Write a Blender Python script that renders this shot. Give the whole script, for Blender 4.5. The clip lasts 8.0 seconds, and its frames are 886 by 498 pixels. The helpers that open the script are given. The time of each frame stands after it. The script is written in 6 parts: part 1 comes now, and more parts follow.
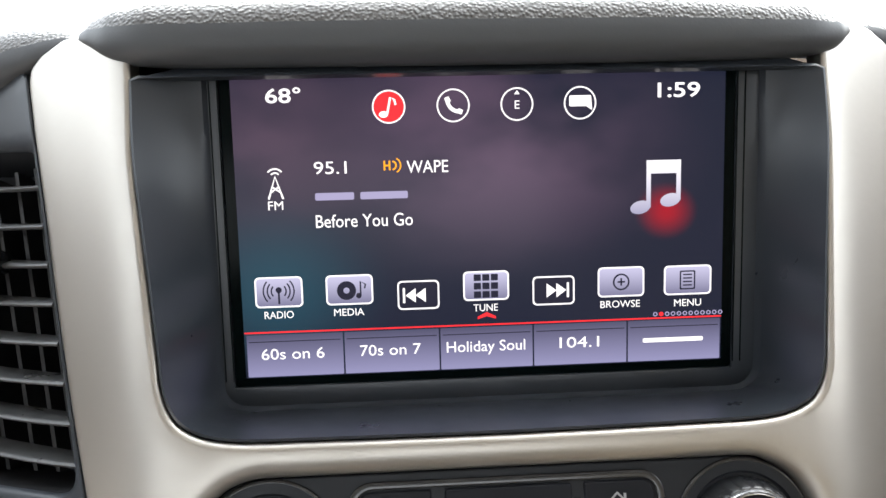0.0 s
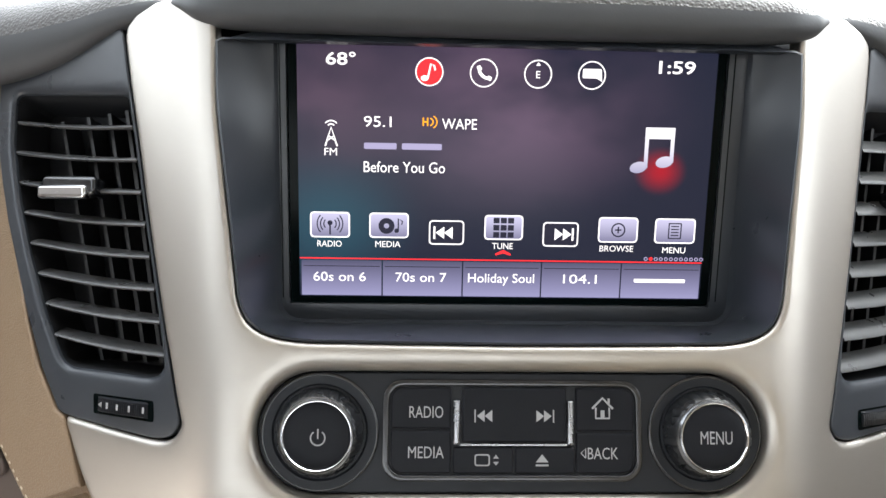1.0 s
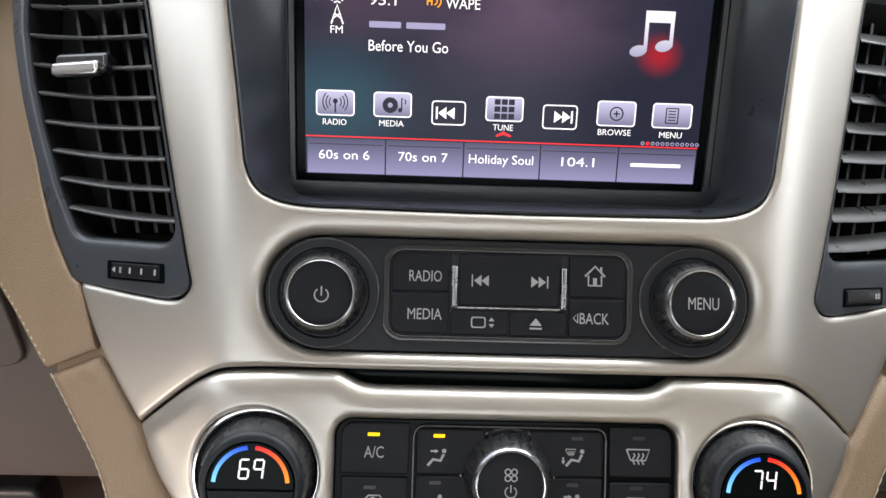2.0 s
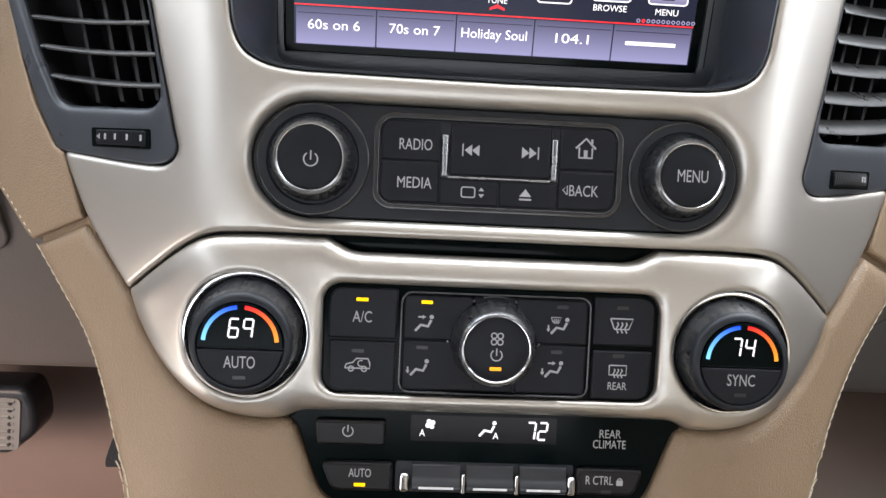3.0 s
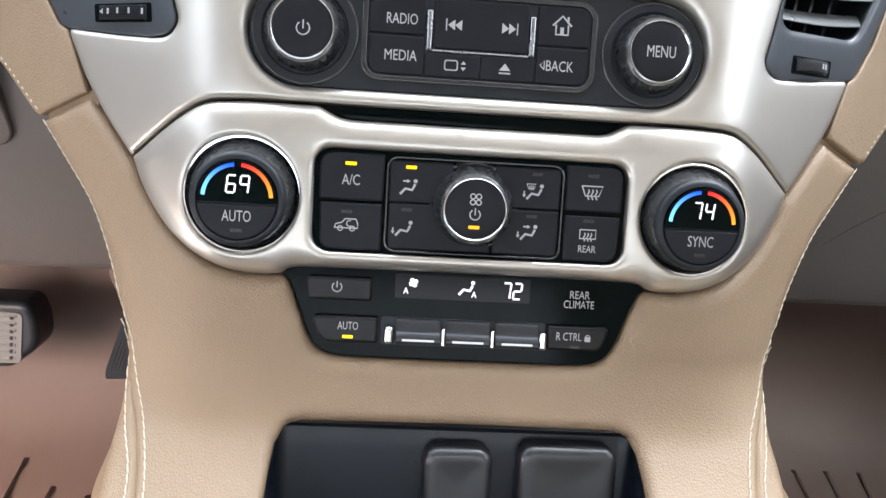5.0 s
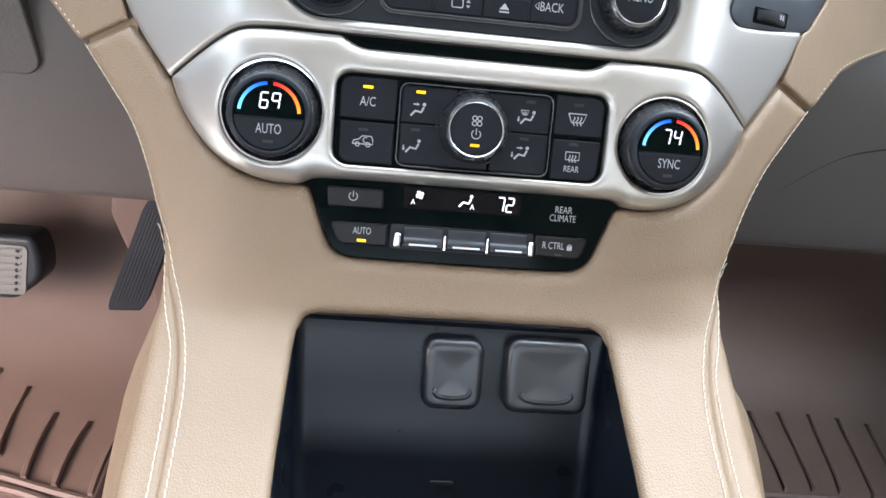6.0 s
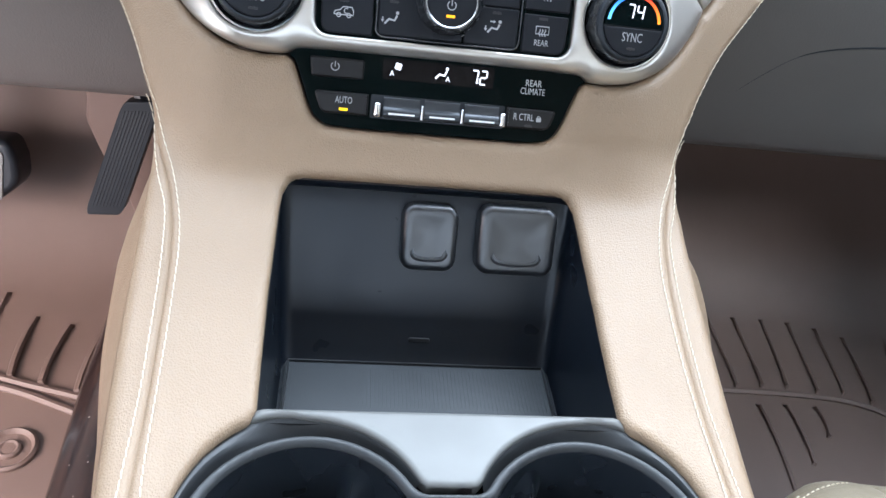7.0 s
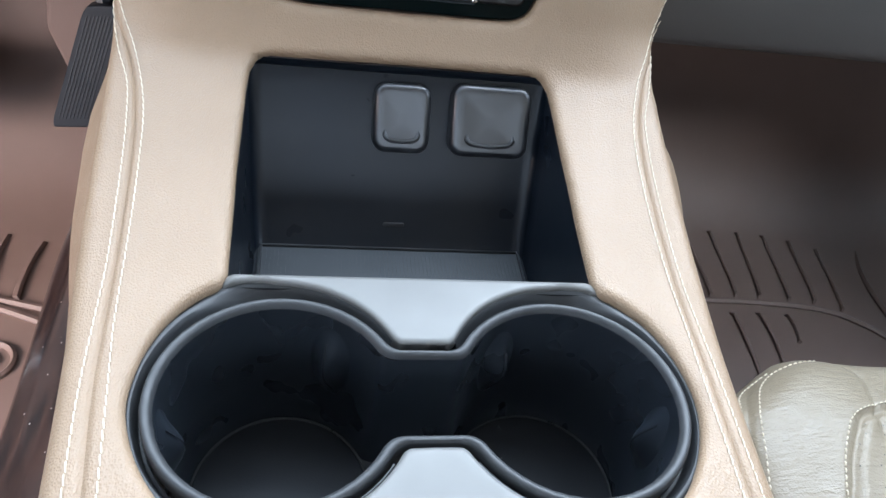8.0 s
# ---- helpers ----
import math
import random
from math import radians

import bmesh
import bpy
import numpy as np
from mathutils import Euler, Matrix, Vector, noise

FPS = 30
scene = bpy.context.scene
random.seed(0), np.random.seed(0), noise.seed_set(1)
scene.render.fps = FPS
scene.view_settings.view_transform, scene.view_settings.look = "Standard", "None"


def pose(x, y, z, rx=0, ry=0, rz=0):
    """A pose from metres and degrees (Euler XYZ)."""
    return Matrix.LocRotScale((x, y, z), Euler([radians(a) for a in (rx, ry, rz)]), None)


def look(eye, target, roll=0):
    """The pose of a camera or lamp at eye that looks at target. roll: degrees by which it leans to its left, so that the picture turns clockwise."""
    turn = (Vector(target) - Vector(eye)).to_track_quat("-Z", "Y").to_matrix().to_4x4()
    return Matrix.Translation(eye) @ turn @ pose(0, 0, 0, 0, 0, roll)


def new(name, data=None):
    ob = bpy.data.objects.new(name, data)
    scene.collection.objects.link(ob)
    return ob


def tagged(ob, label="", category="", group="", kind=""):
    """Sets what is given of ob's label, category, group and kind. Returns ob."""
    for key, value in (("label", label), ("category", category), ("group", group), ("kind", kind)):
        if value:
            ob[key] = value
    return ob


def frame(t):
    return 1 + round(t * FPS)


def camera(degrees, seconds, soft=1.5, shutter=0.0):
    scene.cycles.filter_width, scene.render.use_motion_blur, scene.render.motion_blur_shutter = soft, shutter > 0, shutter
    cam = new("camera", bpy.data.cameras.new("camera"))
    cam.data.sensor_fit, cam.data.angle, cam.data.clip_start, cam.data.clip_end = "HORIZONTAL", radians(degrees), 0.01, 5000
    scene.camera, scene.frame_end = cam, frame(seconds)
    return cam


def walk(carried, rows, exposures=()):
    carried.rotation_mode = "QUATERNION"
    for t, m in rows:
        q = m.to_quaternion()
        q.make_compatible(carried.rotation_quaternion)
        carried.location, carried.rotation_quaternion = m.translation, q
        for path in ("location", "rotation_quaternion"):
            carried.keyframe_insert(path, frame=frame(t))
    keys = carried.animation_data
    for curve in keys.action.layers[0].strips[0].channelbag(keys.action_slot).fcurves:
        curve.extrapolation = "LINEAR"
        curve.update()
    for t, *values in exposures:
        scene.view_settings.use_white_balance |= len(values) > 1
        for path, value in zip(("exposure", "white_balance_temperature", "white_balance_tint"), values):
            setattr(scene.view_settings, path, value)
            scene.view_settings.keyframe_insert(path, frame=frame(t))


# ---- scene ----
cam = camera(63.3, 8.0)
PATH = [
    (0, (-0.03, 0.028, 0.837), (0.084, 1.927, 0.222), -0.8),
    (0.5, (-0.044, 0.004, 0.85), (0.057, 1.885, 0.177), 0.3),
    (1, (-0.038, -0.02, 0.846), (0.04, 1.844, 0.126), 1.6),
    (1.5, (-0.031, -0.034, 0.834), (0.035, 1.816, 0.079), 2.0),
    (2, (-0.035, -0.043, 0.816), (0.026, 1.783, 0.0), 2.4),
    (2.2, (-0.036, -0.047, 0.811), (0.028, 1.757, -0.05), 2.8),
    (3.5, (-0.034, -0.055, 0.783), (0.095, 1.669, -0.222), 4.7),
    (4, (-0.031, -0.056, 0.779), (0.114, 1.643, -0.265), 5.1),
    (4.5, (-0.032, -0.063, 0.775), (0.122, 1.614, -0.303), 5.6),
    (4.7, (-0.029, -0.075, 0.768), (0.092, 1.625, -0.278), 4.9),
    (6, (-0.045, -0.145, 0.768), (0.157, 1.505, -0.344), 7.9),
    (6.5, (-0.05, -0.176, 0.762), (0.193, 1.449, -0.379), 8.8),
    (7, (-0.049, -0.188, 0.751), (0.246, 1.362, -0.478), 10.1),
    (7.5, (-0.046, -0.199, 0.738), (0.293, 1.277, -0.568), 11.1),
    (8, (-0.043, -0.207, 0.726), (0.31, 1.23, -0.619), 11.3),
]
EXPOSURES = [(0.0, 1.6, 6900, 11), (1.0, 1.76, 6900, 11), (2.0, 1.62, 6900, 12), (3.5, 2.02, 6650, 13), (4.5, 2.2, 6550, 12), (6.5, 2.3, 5850, 9), (7.4, 2.3, 5700, 8), (8.0, 2.16, 5700, 8)]
walk(cam, [(t, look(eye, target, roll)) for t, eye, target, roll in PATH], EXPOSURES)

# ---- daylight ----
world = bpy.data.worlds.new("overcast_sky")
scene.world = world
world.use_nodes = True
wn, wl = world.node_tree.nodes, world.node_tree.links
sky = wn.new("ShaderNodeTexSky")
sky.sky_type, sky.sun_disc = "NISHITA", False
sky.sun_elevation, sky.sun_rotation = radians(52), radians(160)
sky.air_density, sky.dust_density, sky.ozone_density = 1.0, 6.0, 1.0
cover = wn.new("ShaderNodeMix")
cover.data_type = "RGBA"
cover.inputs["Factor"].default_value = 0.75
cover.inputs["B"].default_value = (8.9, 10.0, 11.1, 1)  # the cloud cover
wl.new(sky.outputs[0], cover.inputs["A"])
wl.new(cover.outputs["Result"], wn["Background"].inputs["Color"])
wn["Background"].inputs["Strength"].default_value = 0.15

sun = new("sun", bpy.data.lights.new("sun", "SUN"))
sun.data.energy, sun.data.angle, sun.data.color = 3.0, radians(25), (1.0, 0.95, 0.88)
sun.matrix_world = look((1.0, -3.0, 4.2), (0, 0, 0.5))


def opening_light(name, eye, target, wide, high, watts, colour, spread=180):
    """An area lamp at one opening of the cabin, for sky light or an added fill."""
    ob = new(name, bpy.data.lights.new(name, "AREA"))
    ob.data.shape, ob.data.size, ob.data.size_y = "RECTANGLE", wide, high
    ob.data.energy, ob.data.color, ob.data.spread = watts, colour, radians(spread)
    ob.matrix_world = look(eye, target)
    return ob


opening_light("windscreen_light", (0.12, 0.62, 1.16), (0, -0.1, 0.55), 1.2, 0.55, 9.0, (0.90, 0.96, 1.0))
# added narrow blue fill, bluer than the sky, to lift the passenger footwell
opening_light("passenger_footwell_fill", (0.79, -0.05, 1.10), (0.56, 0.48, 0.14), 0.5, 0.18, 0.17, (0.56, 0.84, 1.0), 66)
opening_light("driver_door_light", (-0.80, -0.10, 0.54), (-0.38, 0.26, 0.13), 0.5, 0.3, 1.06, (1.0, 0.77, 0.65), 84)


# ---- materials ----
def material(name, colour, rough=0.5, metal=0.0, coat=0.0, spec=0.5):
    m = bpy.data.materials.new(name)
    m.use_nodes = True
    b = m.node_tree.nodes["Principled BSDF"]
    b.inputs["Base Color"].default_value = (*colour, 1)
    b.inputs["Roughness"].default_value = rough
    b.inputs["Metallic"].default_value = metal
    b.inputs["Coat Weight"].default_value = coat
    b.inputs["Coat Roughness"].default_value = 0.08
    b.inputs["Specular IOR Level"].default_value = spec
    return m


def coords(m, scale=(1, 1, 1)):
    n, l = m.node_tree.nodes, m.node_tree.links
    tc, mp = n.new("ShaderNodeTexCoord"), n.new("ShaderNodeMapping")
    mp.inputs["Scale"].default_value = scale
    l.new(tc.outputs["Object"], mp.inputs["Vector"])
    return mp.outputs["Vector"]


def noise_tex(m, scale, detail=3.0, rough=0.55, stretch=(1, 1, 1)):
    t = m.node_tree.nodes.new("ShaderNodeTexNoise")
    t.inputs["Scale"].default_value, t.inputs["Detail"].default_value, t.inputs["Roughness"].default_value = scale, detail, rough
    m.node_tree.links.new(coords(m, stretch), t.inputs["Vector"])
    return t.outputs["Fac"]


def voronoi_tex(m, scale, feature="DISTANCE_TO_EDGE", stretch=(1, 1, 1)):
    t = m.node_tree.nodes.new("ShaderNodeTexVoronoi")
    t.feature = feature
    t.inputs["Scale"].default_value = scale
    m.node_tree.links.new(coords(m, stretch), t.inputs["Vector"])
    return t.outputs["Distance"]


def span(m, value, lo, hi, a=0.0, b=1.0):
    r = m.node_tree.nodes.new("ShaderNodeMapRange")
    for key, v in (("From Min", lo), ("From Max", hi), ("To Min", a), ("To Max", b)):
        r.inputs[key].default_value = v
    m.node_tree.links.new(value, r.inputs["Value"])
    return r.outputs["Result"]


def bsdf(m):
    return m.node_tree.nodes["Principled BSDF"]


def tint(m, value, dark, light):
    """Base colour that runs from dark to light with value."""
    mix = m.node_tree.nodes.new("ShaderNodeMix")
    mix.data_type = "RGBA"
    mix.inputs["A"].default_value, mix.inputs["B"].default_value = (*dark, 1), (*light, 1)
    m.node_tree.links.new(value, mix.inputs["Factor"])
    m.node_tree.links.new(mix.outputs["Result"], bsdf(m).inputs["Base Color"])


def gloss(m, value, lo, hi):
    m.node_tree.links.new(span(m, value, 0.3, 0.7, lo, hi), bsdf(m).inputs["Roughness"])


def relief(m, *layers):
    """Bump layers of (value, strength, metres)."""
    last = None
    for value, strength, dist in layers:
        b = m.node_tree.nodes.new("ShaderNodeBump")
        b.inputs["Strength"].default_value, b.inputs["Distance"].default_value = strength, dist
        m.node_tree.links.new(value, b.inputs["Height"])
        if last:
            m.node_tree.links.new(last, b.inputs["Normal"])
        last = b.outputs["Normal"]
    m.node_tree.links.new(last, bsdf(m).inputs["Normal"])


def glow(name, colour, strength=1.0, other=None):
    """A lit display element; other: the colour at its upper end."""
    m = material(name, (0.005, 0.005, 0.006), 0.2, spec=0.12)
    b = bsdf(m)
    b.inputs["Emission Color"].default_value = (*colour, 1)
    b.inputs["Emission Strength"].default_value = strength * 0.58
    if other:
        n, l = m.node_tree.nodes, m.node_tree.links
        tc, sep, mix = n.new("ShaderNodeTexCoord"), n.new("ShaderNodeSeparateXYZ"), n.new("ShaderNodeMix")
        mix.data_type = "RGBA"
        mix.inputs["A"].default_value, mix.inputs["B"].default_value = (*colour, 1), (*other, 1)
        l.new(tc.outputs["Generated"], sep.inputs[0])
        l.new(sep.outputs["Z"], mix.inputs["Factor"])
        l.new(mix.outputs["Result"], b.inputs["Emission Color"])
    return m


M = {}
# champagne satin trim: painted metal flake with a fine horizontal brush
m = M["satin"] = material("satin_trim", (0.6, 0.56, 0.51), 0.33, 0.85)
tint(m, noise_tex(m, 9, 3), (0.495, 0.463, 0.42), (0.53, 0.497, 0.452))
fine = noise_tex(m, 420, 2, 0.6, (0.06, 1, 1))
gloss(m, fine, 0.33, 0.39)
relief(m, (fine, 0.025, 0.0001))

m = M["leather"] = material("beige_leather", (0.45, 0.38, 0.31), 0.45, spec=0.33)
wr = noise_tex(m, 300, 4, 0.6, (1.5, 0.6, 0.8))
pores = voronoi_tex(m, 950, "F1", (1.5, 1.0, 1.2))
tint(m, noise_tex(m, 14, 4), (0.252, 0.176, 0.112), (0.290, 0.206, 0.136))
gloss(m, noise_tex(m, 45, 3), 0.36, 0.43)
relief(m, (wr, 0.34, 0.0005), (span(m, pores, 0.1, 0.7), 0.42, 0.0004))

m = M["pebble"] = material("dark_grained_vinyl", (0.035, 0.033, 0.032), 0.42, spec=0.5)
cells = voronoi_tex(m, 880, "SMOOTH_F1", (1, 1, 1))
tint(m, noise_tex(m, 20, 3), (0.064, 0.060, 0.058), (0.090, 0.085, 0.082))
relief(m, (span(m, cells, 0.65, 0.1), 0.42, 0.0006), (noise_tex(m, 500, 3), 0.18, 0.0005))

m = M["vinyl"] = material("smooth_dark_vinyl", (0.05, 0.048, 0.048), 0.5)
tint(m, noise_tex(m, 25, 3), (0.058, 0.061, 0.066), (0.073, 0.076, 0.082))
relief(m, (noise_tex(m, 800, 2), 0.12, 0.0003))

m = M["black"] = material("black_satin_plastic", (0.016, 0.017, 0.019), 0.42, spec=0.3)
tint(m, noise_tex(m, 30, 3), (0.010, 0.012, 0.016), (0.015, 0.018, 0.023))
gr = noise_tex(m, 1500, 2)
gloss(m, noise_tex(m, 60, 4), 0.36, 0.48)
relief(m, (gr, 0.05, 0.0001))

m = M["key"] = material("soft_black_button", (0.018, 0.018, 0.020), 0.48, spec=0.15)
tint(m, noise_tex(m, 40, 3), (0.010, 0.011, 0.014), (0.014, 0.015, 0.019))
gloss(m, noise_tex(m, 90, 4), 0.40, 0.46)
relief(m, (noise_tex(m, 2200, 2), 0.10, 0.00015))

# the faint teal in this black stands in for a reflected tint
m = M["gloss"] = material("gloss_black_panel", (0.0012, 0.0035, 0.0037), 0.12, spec=0.05)
gloss(m, noise_tex(m, 50, 4), 0.08, 0.16)

m = M["bezel"] = material("charcoal_bezel_plastic", (0.022, 0.023, 0.026), 0.40)
tint(m, noise_tex(m, 25, 3), (0.029, 0.034, 0.042), (0.041, 0.047, 0.057))
gloss(m, noise_tex(m, 50, 4), 0.27, 0.37)
relief(m, (noise_tex(m, 1800, 2), 0.05, 0.0001))

m = M["well"] = material("black_moulded_liner", (0.008, 0.010, 0.013), 0.3, spec=0.5)
tint(m, noise_tex(m, 25, 3), (0.013, 0.016, 0.021), (0.018, 0.022, 0.028))
gloss(m, noise_tex(m, 40, 2), 0.26, 0.30)

m = M["rubber"] = material("ribbed_black_rubber", (0.02, 0.021, 0.023), 0.42, spec=0.2)
relief(m, (voronoi_tex(m, 1500, "F1", (1, 1, 1)), 0.2, 0.0002))
tint(m, noise_tex(m, 60, 4), (0.010, 0.012, 0.015), (0.015, 0.017, 0.021))
lint = m.node_tree.nodes.new("ShaderNodeMix")
lint.data_type = "RGBA"
lint.inputs["B"].default_value = (0.30, 0.29, 0.28, 1)
m.node_tree.links.new(m.node_tree.nodes["Mix"].outputs["Result"], lint.inputs["A"])
fleck = m.node_tree.nodes.new("ShaderNodeMath")
fleck.operation = "MULTIPLY"
m.node_tree.links.new(span(m, voronoi_tex(m, 85, "F1"), 0.036, 0.024), fleck.inputs[0])
m.node_tree.links.new(span(m, noise_tex(m, 55, 2), 0.52, 0.60), fleck.inputs[1])
m.node_tree.links.new(fleck.outputs[0], lint.inputs["Factor"])
m.node_tree.links.new(lint.outputs["Result"], bsdf(m).inputs["Base Color"])

m = M["cover"] = material("grey_soft_rubber", (0.04, 0.041, 0.044), 0.5, spec=0.75)
tint(m, noise_tex(m, 80, 4), (0.012, 0.013, 0.015), (0.017, 0.018, 0.021))
gloss(m, noise_tex(m, 150, 4), 0.29, 0.35)
relief(m, (noise_tex(m, 1400, 2), 0.06, 0.0001))

m = M["rim"] = material("dark_grey_satin_rim", (0.05, 0.054, 0.06), 0.4, spec=0.36)
tint(m, noise_tex(m, 60, 4), (0.028, 0.029, 0.031), (0.036, 0.038, 0.040))
gloss(m, noise_tex(m, 150, 4), 0.42, 0.52)

m = M["bin"] = material("black_bin_liner", (0.006, 0.008, 0.012), 0.3, spec=0.24)
tint(m, noise_tex(m, 25, 3), (0.005, 0.007, 0.011), (0.008, 0.011, 0.016))
gloss(m, noise_tex(m, 40, 2), 0.27, 0.31)

m = M["toggle"] = material("smoked_toggle_paint", (0.05, 0.053, 0.06), 0.16, 0.3)
tint(m, noise_tex(m, 40, 4), (0.035, 0.038, 0.044), (0.048, 0.052, 0.058))

m = M["louvre"] = material("charcoal_louvre_plastic", (0.05, 0.05, 0.05), 0.4)
tint(m, noise_tex(m, 40, 4), (0.060, 0.061, 0.062), (0.076, 0.077, 0.078))
gloss(m, noise_tex(m, 90, 4), 0.26, 0.36)

m = M["pad"] = material("raised_satin_button", (0.010, 0.009, 0.0092), 0.35, spec=0.22)
gloss(m, noise_tex(m, 120, 3), 0.32, 0.38)

m = M["readout"] = material("smoked_readout_glass", (0.007, 0.006, 0.0063), 0.12, spec=0.1)

m = M["bin_mat"] = material("black_bin_mat", (0.012, 0.013, 0.015), 0.4, spec=0.35)
tint(m, noise_tex(m, 40, 3), (0.030, 0.034, 0.038), (0.040, 0.045, 0.050))

m = M["duct"] = material("dark_air_duct", (0.030, 0.031, 0.034), 0.7, spec=0.05)
m = M["vane"] = material("grey_vane_plastic", (0.020, 0.021, 0.023), 0.45)
gloss(m, noise_tex(m, 90, 3), 0.36, 0.44)

m = M["grip"] = material("glossy_black_grip", (0.014, 0.015, 0.017), 0.24)
gloss(m, noise_tex(m, 120, 3), 0.22, 0.34)

m = M["edge"] = material("polished_black_edge", (0.012, 0.013, 0.016), 0.2, spec=0.8)
gloss(m, noise_tex(m, 120, 3), 0.17, 0.23)

m = M["chrome"] = material("bright_chrome", (0.86, 0.86, 0.87), 0.09, 1.0)
gloss(m, noise_tex(m, 80, 3), 0.06, 0.13)
m = M["dark_chrome"] = material("smoked_chrome", (0.42, 0.43, 0.45), 0.2, 1.0)
gloss(m, noise_tex(m, 120, 3), 0.20, 0.32)

m = M["smoke"] = material("smoked_bright_edge", (0.24, 0.245, 0.255), 0.2, 0.9)
gloss(m, noise_tex(m, 120, 3), 0.14, 0.20)

m = M["deck"] = material("grey_metallic_deck", (0.24, 0.255, 0.27), 0.5, 0.25, spec=0.3)
tint(m, noise_tex(m, 18, 3), (0.128, 0.126, 0.120), (0.152, 0.150, 0.144))
relief(m, (noise_tex(m, 2400, 2), 0.10, 0.0002))
gloss(m, noise_tex(m, 70, 3), 0.44, 0.54)

m = M["thread"] = material("ivory_thread", (0.72, 0.66, 0.56), 0.75)
tint(m, noise_tex(m, 400, 3), (0.52, 0.45, 0.34), (0.66, 0.58, 0.46))

m = M["seat"] = material("cream_leather", (0.60, 0.55, 0.47), 0.42)
tint(m, noise_tex(m, 16, 4), (0.184, 0.149, 0.102), (0.218, 0.179, 0.125))
relief(m, (noise_tex(m, 130, 4, 0.65, (0.6, 2.2, 1)), 0.6, 0.0016), (voronoi_tex(m, 800, "F1"), 0.3, 0.0005))
gloss(m, noise_tex(m, 60, 3), 0.36, 0.5)

m = M["mat"] = material("tan_rubber_mat", (0.20, 0.135, 0.105), 0.62)
tint(m, noise_tex(m, 12, 5), (0.100, 0.065, 0.053), (0.132, 0.087, 0.072))
relief(m, (noise_tex(m, 700, 3), 0.25, 0.0005))

m = M["lower"] = material("taupe_soft_plastic", (0.16, 0.135, 0.12), 0.55)
tint(m, noise_tex(m, 15, 4), (0.088, 0.077, 0.072), (0.106, 0.094, 0.088))
relief(m, (voronoi_tex(m, 700, "F1"), 0.25, 0.0004))

m = M["carpet"] = material("taupe_carpet", (0.15, 0.12, 0.10), 0.95)
tint(m, noise_tex(m, 300, 4), (0.11, 0.085, 0.07), (0.19, 0.155, 0.13))
relief(m, (noise_tex(m, 900, 3), 0.8, 0.002))

m = M["wood"] = material("dark_burl_veneer", (0.06, 0.03, 0.02), 0.18, coat=0.6)
grain = noise_tex(m, 70, 6, 0.7, (2.2, 0.25, 1.2))
tint(m, span(m, grain, 0.35, 0.68), (0.006, 0.004, 0.005), (0.065, 0.033, 0.024))
dust = m.node_tree.nodes.new("ShaderNodeMix")
dust.data_type = "RGBA"
dust.inputs["B"].default_value = (0.35, 0.32, 0.29, 1)
m.node_tree.links.new(m.node_tree.nodes["Mix"].outputs["Result"], dust.inputs["A"])
m.node_tree.links.new(span(m, voronoi_tex(m, 130, "F1"), 0.07, 0.05), dust.inputs["Factor"])
m.node_tree.links.new(dust.outputs["Result"], bsdf(m).inputs["Base Color"])
relief(m, (grain, 0.08, 0.0003))

m = M["headliner"] = material("pale_headliner_cloth", (0.58, 0.555, 0.52), 0.9)
relief(m, (noise_tex(m, 500, 3), 0.4, 0.001))
m = M["concrete"] = material("pale_concrete", (0.55, 0.54, 0.52), 0.9)
tint(m, noise_tex(m, 3, 6), (0.50, 0.49, 0.47), (0.60, 0.59, 0.57))

M["print"] = material("grey_white_print", (0.40, 0.40, 0.41), 0.5)
M["print"].node_tree.nodes["Principled BSDF"].inputs["Specular IOR Level"].default_value = 0.3
M["bright_print"] = material("white_print", (0.8, 0.8, 0.8), 0.5)
M["dim_led"] = material("unlit_indicator", (0.014, 0.014, 0.015), 0.3)
M["amber"] = glow("lit_amber", (1.0, 0.58, 0.0), 0.95)
M["orange"] = glow("lit_orange", (1.0, 0.40, 0.01), 0.8)
M["white"] = glow("lit_white", (0.95, 0.95, 1.0), 0.85)
M["lilac"] = glow("lit_lilac", (0.34, 0.32, 0.52), 0.75)
M["red"] = glow("lit_red", (0.85, 0.03, 0.04), 0.8)
M["ink"] = glow("lit_dark", (0.012, 0.012, 0.025), 1.0)
M["tile"] = glow("lit_tile", (0.16, 0.16, 0.27), 0.8, (0.46, 0.46, 0.66))
M["preset"] = glow("lit_preset", (0.25, 0.25, 0.44), 0.76, (0.07, 0.07, 0.13))
M["note"] = glow("lit_note", (0.30, 0.30, 0.45), 0.8, (0.85, 0.85, 0.95))
M["cold"] = glow("lit_cold_arc", (0.18, 0.60, 1.0), 0.9, (0.0, 0.05, 0.75))
M["warm"] = glow("lit_warm_arc", (1.0, 0.30, 0.02), 0.9, (0.70, 0.005, 0.02))

# the display's picture: dark navy with soft plum clouds and a teal foot, red behind the note
m = M["lcd"] = glow("lit_wallpaper", (0.03, 0.03, 0.06), 0.68)
nt = m.node_tree
tc, sep = nt.nodes.new("ShaderNodeTexCoord"), nt.nodes.new("ShaderNodeSeparateXYZ")
nt.links.new(tc.outputs["Object"], sep.inputs[0])


def blend(a, b, fac):
    mix = nt.nodes.new("ShaderNodeMix")
    mix.data_type = "RGBA"
    for key, v in (("A", a), ("B", b)):
        if isinstance(v, tuple):
            mix.inputs[key].default_value = (*v, 1)
        else:
            nt.links.new(v, mix.inputs[key])
    nt.links.new(fac, mix.inputs["Factor"])
    return mix.outputs["Result"]


